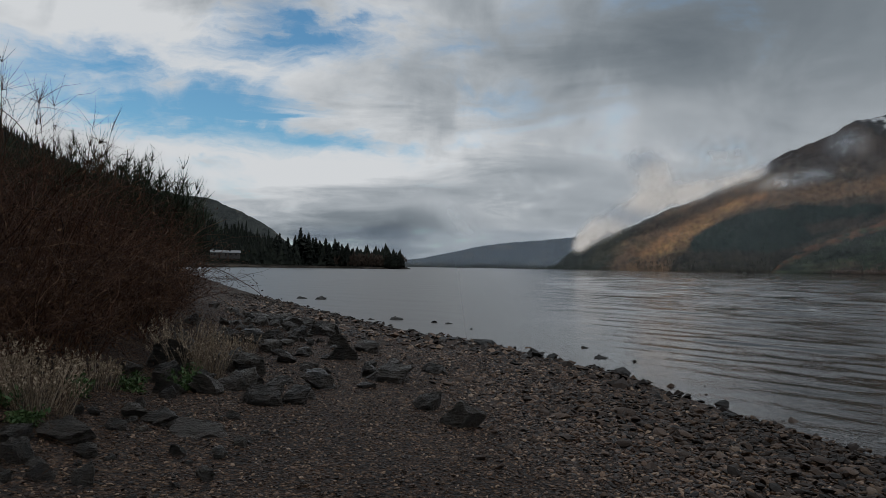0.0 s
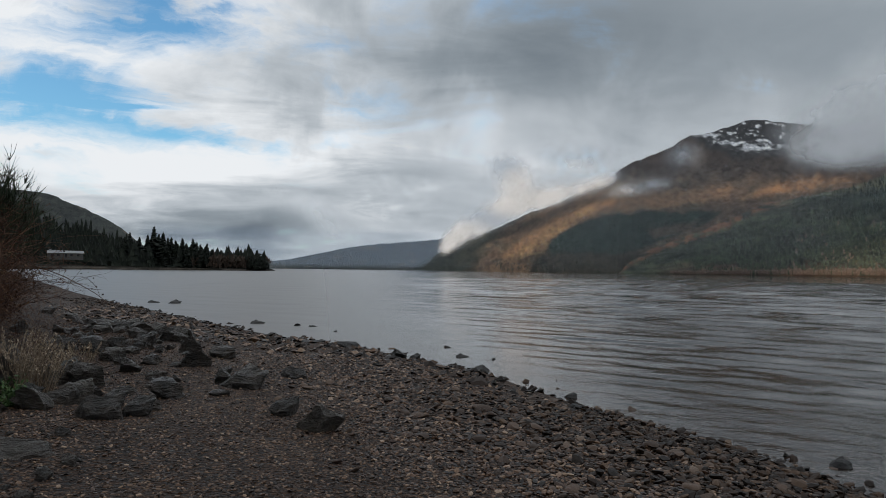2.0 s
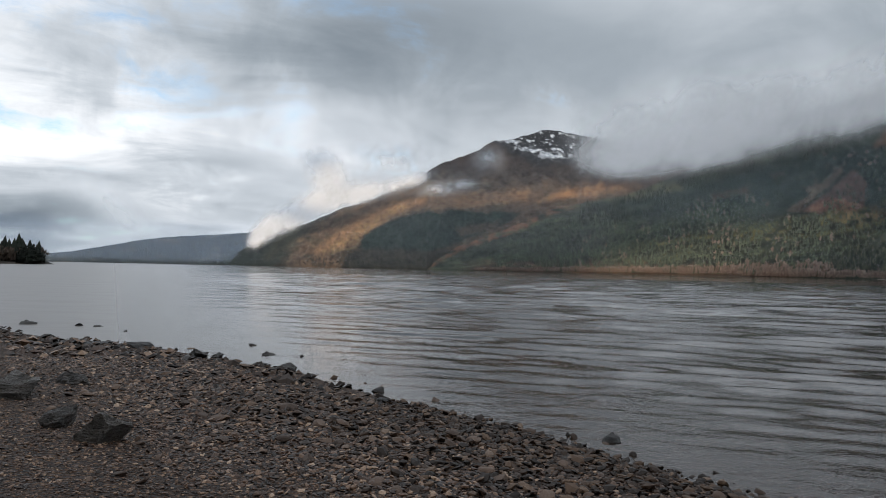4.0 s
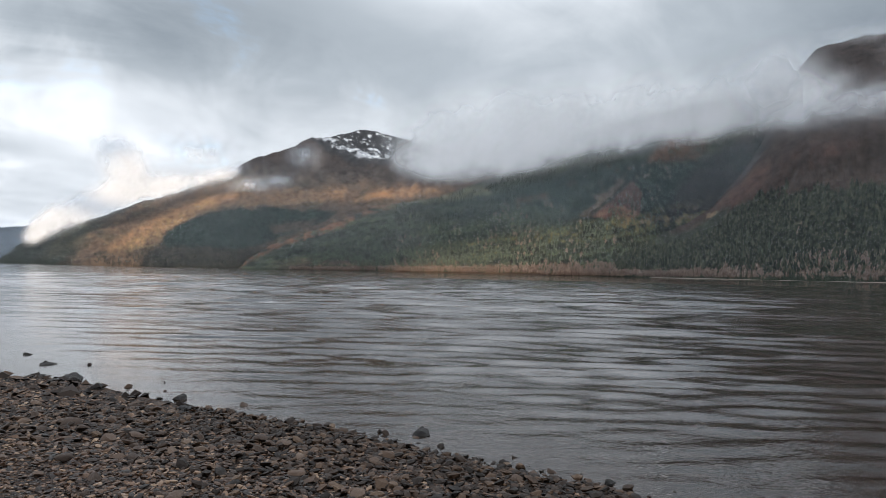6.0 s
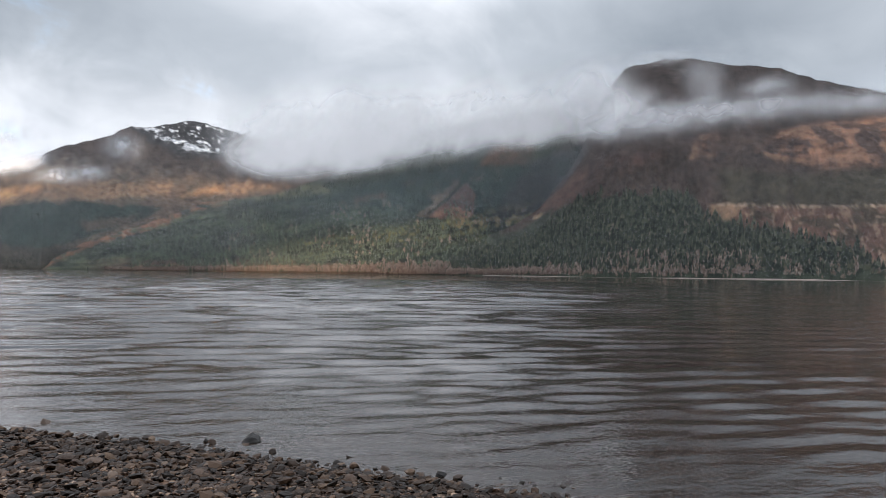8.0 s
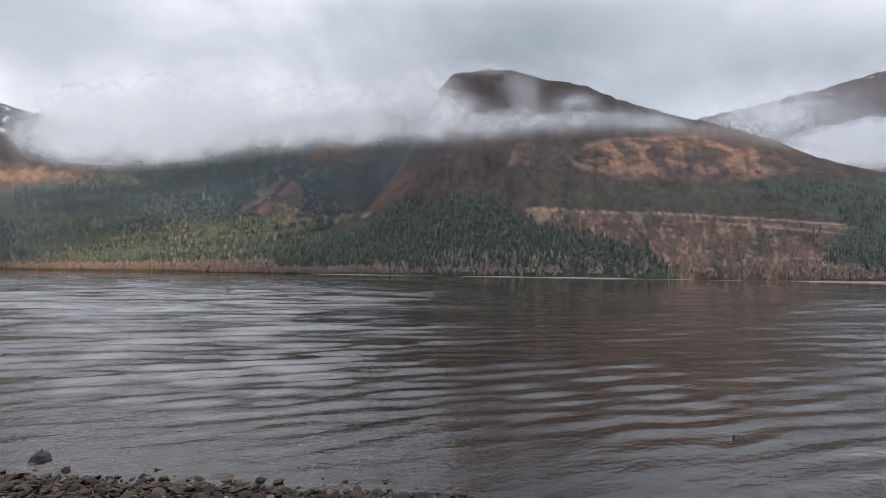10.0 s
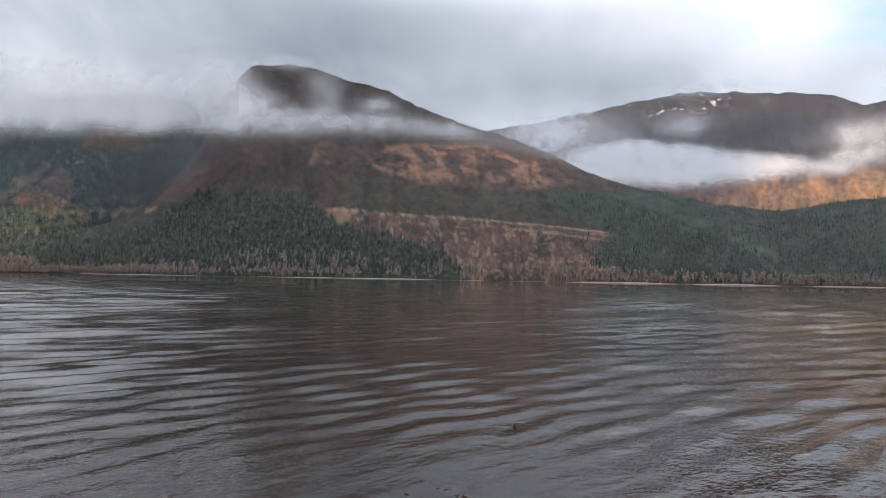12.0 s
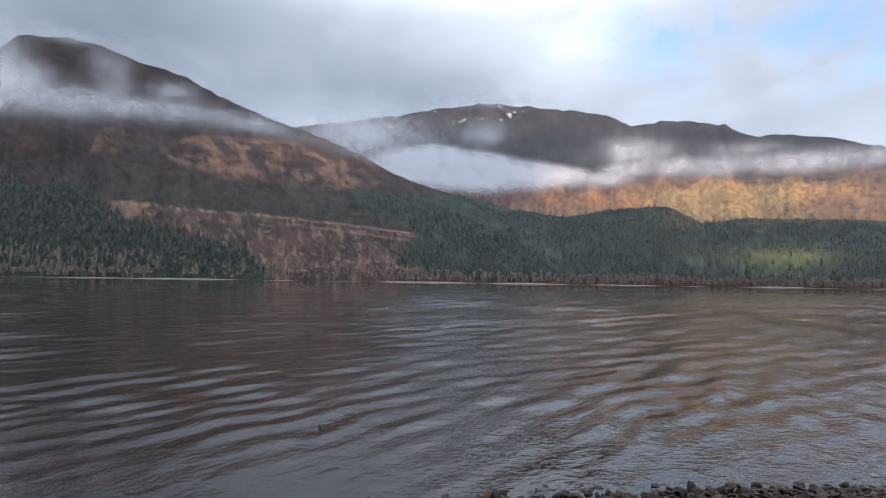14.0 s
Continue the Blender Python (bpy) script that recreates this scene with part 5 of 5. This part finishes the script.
# ---------------------------------------------------------------- twigs, grass and leaves
TWIG = varied("red_brown_twigs", [(0.0, (0.012, 0.0055, 0.003)), (0.5, (0.050, 0.0195, 0.0095)), (0.85, (0.105, 0.05, 0.026)), (1.0, (0.20, 0.125, 0.075))], 6.0, rough=0.8, spread="island", bump=0.0)
DEAD_LEAF = varied("dead_leaves", [(0.0, (0.012, 0.006, 0.004)), (0.6, (0.05, 0.022, 0.011)), (1.0, (0.14, 0.075, 0.036))], 8.0, rough=0.85, spread="island", bump=0.0)
BROOM = varied("broom_stems", [(0.0, (0.008, 0.012, 0.006)), (0.6, (0.02, 0.03, 0.014)), (1.0, (0.045, 0.06, 0.028))], 6.0, rough=0.8, spread="island", bump=0.0)
DRY_GRASS = varied("dry_grass", [(0.0, (0.075, 0.049, 0.030)), (0.5, (0.21, 0.155, 0.105)), (1.0, (0.44, 0.36, 0.27))], 6.0, rough=0.8, spread="island", bump=0.0)
GREEN_LEAF = varied("green_leaves", [(0.0, (0.015, 0.03, 0.008)), (0.6, (0.035, 0.07, 0.018)), (1.0, (0.07, 0.11, 0.03))], 8.0, rough=0.6, spread="island", bump=0.0)
BARK = varied("conifer_bark", [(0.2, (0.03, 0.02, 0.015)), (0.8, (0.09, 0.065, 0.05))], 3.0, rough=0.9)


def tubes(name, paths, radius, material):
    """Three-sided tapering stems along many paths of the same number of points."""
    n, k, _ = paths.shape
    along = np.gradient(paths, axis=1)
    along /= np.maximum(np.linalg.norm(along, axis=2, keepdims=True), 1e-9)
    ref = np.where(np.abs(along[..., 2:]) > 0.9, np.array((1.0, 0, 0)), np.array((0, 0, 1.0)))
    a = np.cross(along, ref)
    a /= np.maximum(np.linalg.norm(a, axis=2, keepdims=True), 1e-9)
    b = np.cross(along, a)
    ring = np.stack([a * math.cos(t) + b * math.sin(t) for t in (0, 2.094, 4.189)], 2)
    v = paths[:, :, None, :] + ring * radius[:, :, None, None]
    base = (np.arange(n)[:, None] * k + np.arange(k - 1)[None]) * 3
    faces = np.stack([np.stack([base + i, base + (i + 1) % 3, base + 3 + (i + 1) % 3, base + 3 + i], -1) for i in range(3)], 2)
    return mesh_from(name, v.reshape(-1, 3), faces.reshape(-1, 4), material)


def grow(starts, dirs, length, k, wander, droop, rng):
    """Paths that start at those points and bend as they grow."""
    n = len(starts)
    p, d = [starts], dirs / np.linalg.norm(dirs, axis=1, keepdims=True)
    for i in range(k - 1):
        d = d + rng.normal(0, wander, (n, 3)) - np.array((0, 0, 1.0)) * (droop * (i + 1) / k)
        d /= np.linalg.norm(d, axis=1, keepdims=True)
        p.append(p[-1] + d * (length / (k - 1))[:, None])
    return np.stack(p, 1)


def taper(n, k, thick, tip=0.25):
    return thick[:, None] * np.linspace(1, tip, k)[None]


def leaves(name, at, size, material, rng, upright=0.0):
    """Small folded leaves, each of two triangles."""
    n = len(at)
    a = rng.normal(size=(n, 3))
    a[:, 2] += upright
    a /= np.linalg.norm(a, axis=1, keepdims=True)
    b = np.cross(a, rng.normal(size=(n, 3)))
    b /= np.maximum(np.linalg.norm(b, axis=1, keepdims=True), 1e-6)
    c = np.cross(a, b)
    s = size[:, None]
    v = np.stack([at - a * s, at + b * s * 0.45 + c * s * 0.15, at + a * s, at - b * s * 0.45 + c * s * 0.15], 1)
    f = np.arange(n)[:, None] * 4
    return mesh_from(name, v.reshape(-1, 3), np.concatenate([f + (0, 1, 2), f + (0, 2, 3)]), material, smooth=False)


def height_at(x, y):
    return ground_height(np.atleast_1d(np.asarray(x, float)), np.atleast_1d(np.asarray(y, float)))


def bramble(x, y, reach, top, canes, seed, label):
    rng = np.random.default_rng(seed)
    base = float(height_at(x, y)[0])
    thing = tagged(new("bramble_bush"), label, "bush", "bushes on the bank")
    a, r = rng.uniform(0, 6.283, canes), reach * 0.85 * np.sqrt(rng.uniform(0, 1, canes))
    sx, sy = x + r * np.cos(a), y + r * np.sin(a)
    start = np.stack([sx, sy, height_at(sx, sy) - 0.03], -1)
    out = np.stack([np.cos(a) * 0.35 * r / reach, np.sin(a) * 0.35 * r / reach, np.ones(canes)], -1) + rng.normal(0, 0.3, (canes, 3)) * (1, 1, 0.2)
    dome = np.sqrt(np.clip(1.08 - (r / reach) ** 2, 0.05, 1))
    length = (top - base) * dome * rng.uniform(0.75, 1.2, canes)
    main = grow(start, out, length, 6, 0.16, 0.32, rng)
    part("cane_tangle", tubes("cane_tangle", main, taper(canes, 6, rng.uniform(0.004, 0.009, canes)), TWIG), thing)
    n = canes * 6
    pick, seg = rng.integers(0, canes, n), rng.integers(1, 6, n)
    side = grow(main[pick, seg], rng.normal(0, 1, (n, 3)) + (0, 0, 0.35), rng.uniform(0.25, 0.75, n), 4, 0.3, 0.25, rng)
    part("twig_tangle", tubes("twig_tangle", side, taper(n, 4, rng.uniform(0.0018, 0.004, n)), TWIG), thing)
    m_ = canes * 9
    pick = rng.integers(0, n, m_)
    at = side[pick, rng.integers(0, 4, m_)] + rng.normal(0, 0.07, (m_, 3))
    part("dead_foliage", leaves("dead_foliage", at, rng.uniform(0.01, 0.03, m_) * np.where(at[:, 2] > base + 0.7 * (top - base), 0.35, 1.0), DEAD_LEAF, rng), thing, "withered brown leaves")
    return thing


BUSHES = [(-5.5, 7.2, 2.0, 3.75, 620), (-5.7, 9.4, 2.0, 3.45, 620), (-6.15, 11.5, 1.75, 3.15, 520), (-6.5, 13.0, 1.3, 2.6, 360), (-4.35, 6.3, 1.1, 2.2, 300), (-4.75, 8.5, 1.15, 2.4, 320),
          (-5.3, 10.6, 1.0, 2.0, 260), (-4.6, 4.9, 1.2, 2.3, 260), (-6.9, 6.0, 1.8, 3.9, 320), (-8.2, 15.5, 1.8, 2.7, 320), (-7.4, 10.5, 2.2, 3.3, 300), (-9.6, 18.6, 1.6, 2.3, 240)]
for k, (x, y, reach, top, canes) in enumerate(BUSHES):
    bramble(x, y, reach, top, canes, 100 + k, "tangled red-brown leafless bramble bush on the bank" if k % 2 else "dense brown thicket of bare bramble canes on the bank")


def broom(x, y, reach, top, seed):
    rng = np.random.default_rng(seed)
    thing = tagged(new("broom_shrub"), "dark green broom shrub with upright whip-like twigs", "shrub", "broom shrubs")
    base = float(height_at(x, y)[0])
    for k in range(5):
        a = rng.uniform(0, 6.28)
        stem = grow(np.array([[x + 0.1 * math.cos(a), y + 0.1 * math.sin(a), base - 0.03]]), np.array([[math.cos(a) * 0.3, math.sin(a) * 0.3, 1.0]]), np.array([(top - base) * 0.75]), 6, 0.08, 0.0, rng)
        part("stem", tubes("stem", stem, taper(1, 6, np.array([0.022]), 0.5), BROOM), thing)
    n = 110
    a = rng.uniform(0, 6.28, n)
    out = np.stack([np.cos(a), np.sin(a), rng.uniform(0.5, 2.4, n)], -1)
    boughs = grow(np.tile([[x, y, base + (top - base) * 0.42]], (n, 1)) + rng.normal(0, 0.22, (n, 3)), out, rng.uniform(0.35, 1.0, n) * reach, 5, 0.1, -0.12, rng)
    part("bough_tangle", tubes("bough_tangle", boughs, taper(n, 5, rng.uniform(0.006, 0.011, n)), BROOM), thing)
    w = 3200
    pick, seg = rng.integers(0, n, w), rng.integers(1, 5, w)
    whip = grow(boughs[pick, seg], np.stack([np.cos(a[pick]) * 0.5, np.sin(a[pick]) * 0.5, np.full(w, 1.1)], -1) + rng.normal(0, 0.5, (w, 3)), rng.uniform(0.14, 0.36, w), 3, 0.14, -0.1, rng)
    part("whip_crown", tubes("whip_crown", whip, taper(w, 3, rng.uniform(0.0045, 0.008, w)), BROOM), thing)
    return thing


for k, (x, y, reach, top) in enumerate([(-6.25, 11.0, 0.95, 4.1), (-5.75, 11.5, 1.0, 4.25), (-5.25, 12.1, 1.0, 4.0), (-5.4, 12.9, 0.9, 3.65), (-6.6, 10.3, 0.8, 4.0)]):
    broom(x, y, reach, top, 200 + k)


def sapling(x, y, top, lean, seed):
    rng = np.random.default_rng(seed)
    thing = tagged(new("sapling"), "thin leafless sapling rising above the bramble thicket", "sapling", "bare saplings")
    base = float(height_at(x, y)[0])
    stem = grow(np.array([[x, y, base - 0.03]]), np.array([[lean, rng.normal(0, 0.05), 1.0]]), np.array([top - base]), 9, 0.03, -0.02, rng)
    part("stem", tubes("stem", stem, taper(1, 9, np.array([0.011]), 0.3), TWIG), thing)
    n = 34
    seg = rng.integers(4, 9, n)
    twigs = grow(stem[0, seg], rng.normal(0, 0.6, (n, 3)) + (lean, 0, 1.3), rng.uniform(0.12, 0.5, n), 4, 0.1, -0.05, rng)
    part("twig_spray", tubes("twig_spray", twigs, taper(n, 4, np.full(n, 0.0035)), TWIG), thing)


for k, (x, y, top, lean) in enumerate([(-5.9, 8.5, 4.55, 0.02), (-5.75, 8.5, 4.45, 0.06), (-5.6, 8.8, 4.05, 0.03), (-5.55, 9.0, 4.1, 0.05), (-5.4, 9.1, 4.05, -0.02), (-5.5, 9.5, 3.95, 0.08), (-5.2, 9.4, 3.8, 0.1), (-6.0, 8.0, 4.2, -0.05), (-5.6, 7.8, 4.0, 0.0)]):
    sapling(x, y, top, lean, 300 + k)


def long_cane(points, label):
    thing = tagged(new("bare_cane"), label, "cane", "long canes")
    p = np.array(points, float)
    t = np.linspace(0, len(p) - 1, 14)
    path = np.stack([np.interp(t, range(len(p)), p[:, i]) for i in range(3)], -1)
    path[1:-1] = (path[:-2] + 2 * path[1:-1] + path[2:]) / 4
    part("stem", tubes("stem", path[None], taper(1, 14, np.array([0.011]), 0.5), TWIG), thing)


long_cane([(-4.9, 11.6, 1.25), (-4.6, 12.0, 1.9), (-4.2, 12.4, 1.72), (-3.7, 12.7, 1.38), (-3.5, 12.8, 1.18)], "thin bare cane arching out of the thicket")
long_cane([(-6.3, 7.6, 1.6), (-6.4, 8.3, 3.8), (-6.1, 8.4, 4.0), (-5.7, 8.5, 3.75), (-5.4, 8.6, 3.3)], "thin bramble cane arching over the thicket")


def tussock(x, y, wide, tall, seed, blades=330):
    rng = np.random.default_rng(seed)
    thing = tagged(new("grass_tussock"), "pale dry grass tussock with feathery seed heads", "grass", "dry grass tussocks")
    a, r = rng.uniform(0, 6.28, blades), wide * 0.42 * np.sqrt(rng.uniform(0, 1, blades))
    sx, sy = x + r * np.cos(a), y + r * np.sin(a)
    start = np.stack([sx, sy, height_at(sx, sy) - 0.02], -1)
    lengths = tall * rng.uniform(0.55, 1.05, blades)
    path = grow(start, np.stack([np.cos(a) * 0.3, np.sin(a) * 0.3, np.ones(blades)], -1) + rng.normal(0, 0.12, (blades, 3)), lengths, 5, 0.06, 0.06, rng)
    part("blade_clump", tubes("blade_clump", path, taper(blades, 5, rng.uniform(0.0018, 0.0032, blades), 0.5), DRY_GRASS), thing)
    n = blades * 9
    pick = rng.integers(0, blades, n)
    at = path[pick, 4] + (path[pick, 3] - path[pick, 4]) * rng.uniform(0, 0.9, (n, 1)) + rng.normal(0, 0.008, (n, 3))
    tagged(part("seed_plume", leaves("seed_plume", at, rng.uniform(0.008, 0.018, n), DRY_GRASS, rng, 1.5), thing), "pale feathery seed heads", kind="stuff")


for k, (x, y, w, h, n) in enumerate([(-3.02, 7.7, 0.7, 0.66, 190), (-2.72, 7.6, 0.4, 0.5, 90), (-3.08, 4.95, 0.6, 0.42, 190), (-3.45, 5.15, 0.5, 0.42, 120), (-2.75, 8.9, 0.35, 0.42, 60), (-3.2, 6.0, 0.45, 0.3, 90)]):
    tussock(x, y, w, h, 400 + k, n)


def weed(x, y, wide, tall, seed):
    rng = np.random.default_rng(seed)
    thing = tagged(new("green_weed"), "low green leafy weed at the foot of the bank", "plant", "green weeds")
    z = float(height_at(x, y)[0])
    n = 26
    a = rng.uniform(0, 6.28, n)
    stems = grow(np.tile([[x, y, z - 0.02]], (n, 1)) + rng.normal(0, wide * 0.18, (n, 3)) * (1, 1, 0), np.stack([np.cos(a) * 0.5, np.sin(a) * 0.5, np.ones(n)], -1), rng.uniform(0.5, 1.0, n) * tall, 5, 0.12, 0.1, rng)
    part("stem_clump", tubes("stem_clump", stems, taper(n, 5, np.full(n, 0.0025)), GREEN_LEAF), thing)
    m_ = 420
    at = stems[rng.integers(0, n, m_), rng.integers(1, 5, m_)] + rng.normal(0, 0.02, (m_, 3))
    part("foliage", leaves("foliage", at, rng.uniform(0.012, 0.032, m_), GREEN_LEAF, rng, 0.3), thing)


for k, (x, y, w, h) in enumerate([(-2.6, 6.7, 0.34, 0.3), (-3.1, 5.6, 0.3, 0.22), (-3.0, 6.3, 0.35, 0.2), (-3.2, 4.75, 0.3, 0.16), (-2.95, 4.6, 0.22, 0.12)]):
    weed(x, y, w, h, 500 + k)

# withered grass lying along the bank
rng = np.random.default_rng(55)
n = 4500
yy = rng.uniform(2.5, 15, n)
dd = toe(yy) + rng.normal(0.7, 0.55, n)
xx = np.interp(yy, SY, SX) - dd
start = np.stack([xx, yy, height_at(xx, yy)], -1)
litter = grow(start, rng.normal(0, 1, (n, 3)) * (1, 1, 0.25) + (0, 0, 0.35), rng.uniform(0.08, 0.28, n), 3, 0.25, 0.35, rng)
tagged(new("withered_grass", tubes("withered_grass", litter, taper(n, 3, rng.uniform(0.0015, 0.003, n)), DEAD_LEAF)), "flattened withered brown grass on the bank", "grass", kind="stuff")

# ---------------------------------------------------------------- wooded promontory
def cover_promontory(az, el, s, n1, n2):
    c = np.broadcast_to(np.array((0.02, 0.018, 0.013)), (*az.shape, 3)).copy()
    return blend(c, step(0.12, 0.05, s) * step(-0.3, 0.1, n1) * 0.7, SCREE * 0.7)


mountain("promontory", "low dark wooded promontory with a stony edge", (-24, -2.6), [(-24, 0.5), (-14, 0.32), (-5, 0.2), (-3.4, 0.05), (-2.6, -0.3)], 540, lambda az: np.interp(az, [-24, -19, -12, -2.6], [330, 400, 445, 470]), cover_promontory, n=(120, 40), seed=65, power=0.5, rough=0.05)


def conifer_tree(az, r, top, seed, wide=0.30):
    rng = np.random.default_rng(seed)
    thing = tagged(new("conifer_tree"), "tall dark conifer on the promontory", "tree", "promontory conifers")
    x, y = r * math.sin(radians(az)), r * math.cos(radians(az))
    tall = r * math.tan(radians(top)) + EYE - 1.2
    trunk = np.array([[(0, 0, 0), (0.02, 0, tall * 0.5), (0, 0, tall * 0.97)]], float)
    part("trunk", tubes("trunk", trunk, taper(1, 3, np.array([tall * 0.014]), 0.1), BARK), thing)
    whorls, arms = 20, 16
    v, f = [], []
    for i in range(whorls):
        z = tall * (0.10 + 0.88 * i / whorls)
        reach = tall * wide * 0.62 * (1 - i / whorls) ** 0.85 * rng.uniform(0.75, 1.2) * (0.75 if i == 0 else 1) + 0.35
        for j in range(arms):
            a = rng.uniform(0, 6.28)
            l = reach * rng.uniform(0.55, 1.15)
            c, s_ = math.cos(a), math.sin(a)
            w = l * 0.42
            b = len(v)
            drop = l * rng.uniform(0.1, 0.55)
            z = tall * (0.08 + 0.89 * (i + rng.uniform(-0.6, 0.6)) / whorls)
            v += [(0, 0, z + 0.3), (c * l * 0.55 - s_ * w, s_ * l * 0.55 + c * w, z - drop * 0.4), (c * l, s_ * l, z - drop), (c * l * 0.55 + s_ * w, s_ * l * 0.55 - c * w, z - drop * 0.4), (c * l * 0.5, s_ * l * 0.5, z - drop * 0.3 - tall * 0.035)]
            f += [(b, b + 1, b + 2), (b, b + 2, b + 3), (b + 1, b + 4, b + 2), (b + 4, b + 3, b + 2)]
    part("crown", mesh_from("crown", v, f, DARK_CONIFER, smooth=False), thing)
    thing.matrix_world = pose(x, y, 1.2, 0, 0, seed * 40)


TREES = [(-14.6, 2.5), (-14.2, 2.9), (-13.5, 2.5), (-12.9, 2.7), (-12.45, 3.45), (-12.1, 2.8), (-11.75, 3.0), (-11.4, 2.5), (-11.15, 2.55), (-10.8, 2.3), (-10.3, 2.5), (-9.95, 2.0), (-9.5, 2.5), (-9.2, 2.2), (-8.9, 2.0),
         (-8.4, 2.1), (-8.0, 1.6), (-4.9, 1.15), (-4.65, 1.3), (-4.4, 1.15), (-4.15, 1.35), (-3.95, 1.3), (-3.75, 1.05), (-3.55, 0.8), (-5.2, 1.05)]
for k, (az, top) in enumerate(TREES):
    conifer_tree(az, 462 + (k * 7) % 19, top, 600 + k, 0.5 if az > -5.5 else 0.42)
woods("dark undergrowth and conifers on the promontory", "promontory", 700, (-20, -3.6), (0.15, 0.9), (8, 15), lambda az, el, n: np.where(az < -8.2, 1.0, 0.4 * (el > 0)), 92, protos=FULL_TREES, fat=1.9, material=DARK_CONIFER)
woods("bare dark trees on the promontory", "promontory", 260, (-9.5, -3.4), (0.1, 0.6), (8, 11), lambda az, el, n: np.where(az > -5.4, 0.3, 0.9), 93, protos=CLUMPS, material=BARK, fat=1.3)

# ---------------------------------------------------------------- house on the far shore
GREY_WALL = varied("grey_render", [(0.2, (0.05, 0.048, 0.045)), (0.8, (0.10, 0.097, 0.092))], 1.5, bump=0.1)
SLATE = varied("slate_roof", [(0.2, (0.14, 0.145, 0.15)), (0.8, (0.24, 0.245, 0.25))], 2.0, bump=0.3)
GLASS = varied("dark_window", [(0.2, (0.02, 0.022, 0.025)), (0.8, (0.04, 0.042, 0.045))], 2.0, rough=0.1, spec=0.5)


def box(x0, y0, z0, x1, y1, z1, bevel=0.02):
    bm = bmesh.new()
    bmesh.ops.create_cube(bm, size=1.0, matrix=Matrix.LocRotScale(((x0 + x1) / 2, (y0 + y1) / 2, (z0 + z1) / 2), None, (x1 - x0, y1 - y0, z1 - z0)))
    bmesh.ops.bevel(bm, geom=bm.edges[:], offset=bevel, segments=1, affect="EDGES")
    return bm


def from_bm(name, bm, material):
    me = bpy.data.meshes.new(name)
    bm.to_mesh(me)
    bm.free()
    me.materials.append(material)
    return me


def house(az, r, z, turn):
    thing = tagged(new("house"), "long low grey house with a pale wet roof", "house")
    part("wall", from_bm("wall", box(-8, -3.5, -1.5, 8, 3.5, 1.9), GREY_WALL), thing)
    bm = bmesh.new()
    end = [bm.verts.new(p) for p in ((-8.4, -4.0, 1.85), (-8.4, 4.0, 1.85), (-8.4, 0, 3.3))]
    face = bm.faces.new(end)
    out = bmesh.ops.extrude_face_region(bm, geom=[face])
    bmesh.ops.translate(bm, verts=[g for g in out["geom"] if isinstance(g, bmesh.types.BMVert)], vec=(16.8, 0, 0))
    bmesh.ops.recalc_face_normals(bm, faces=bm.faces)
    part("roof", from_bm("roof", bm, SLATE), thing)
    for x in (-6, -3.4, 2.6, 5.6):
        part("window", from_bm("window", box(x - 0.6, -3.56, 0.3, x + 0.6, -3.48, 1.4), GLASS), thing)
    part("door", from_bm("door", box(-0.5, -3.57, -0.4, 0.5, -3.48, 1.6), GLASS), thing)
    part("chimney", from_bm("chimney", box(-7.4, -0.5, 2.6, -6.4, 0.5, 4.0), SLATE), thing)
    thing.matrix_world = pose(r * math.sin(radians(az)), r * math.cos(radians(az)), z, 0, 0, turn)


house(-18.6, 395, 6.6, 22)
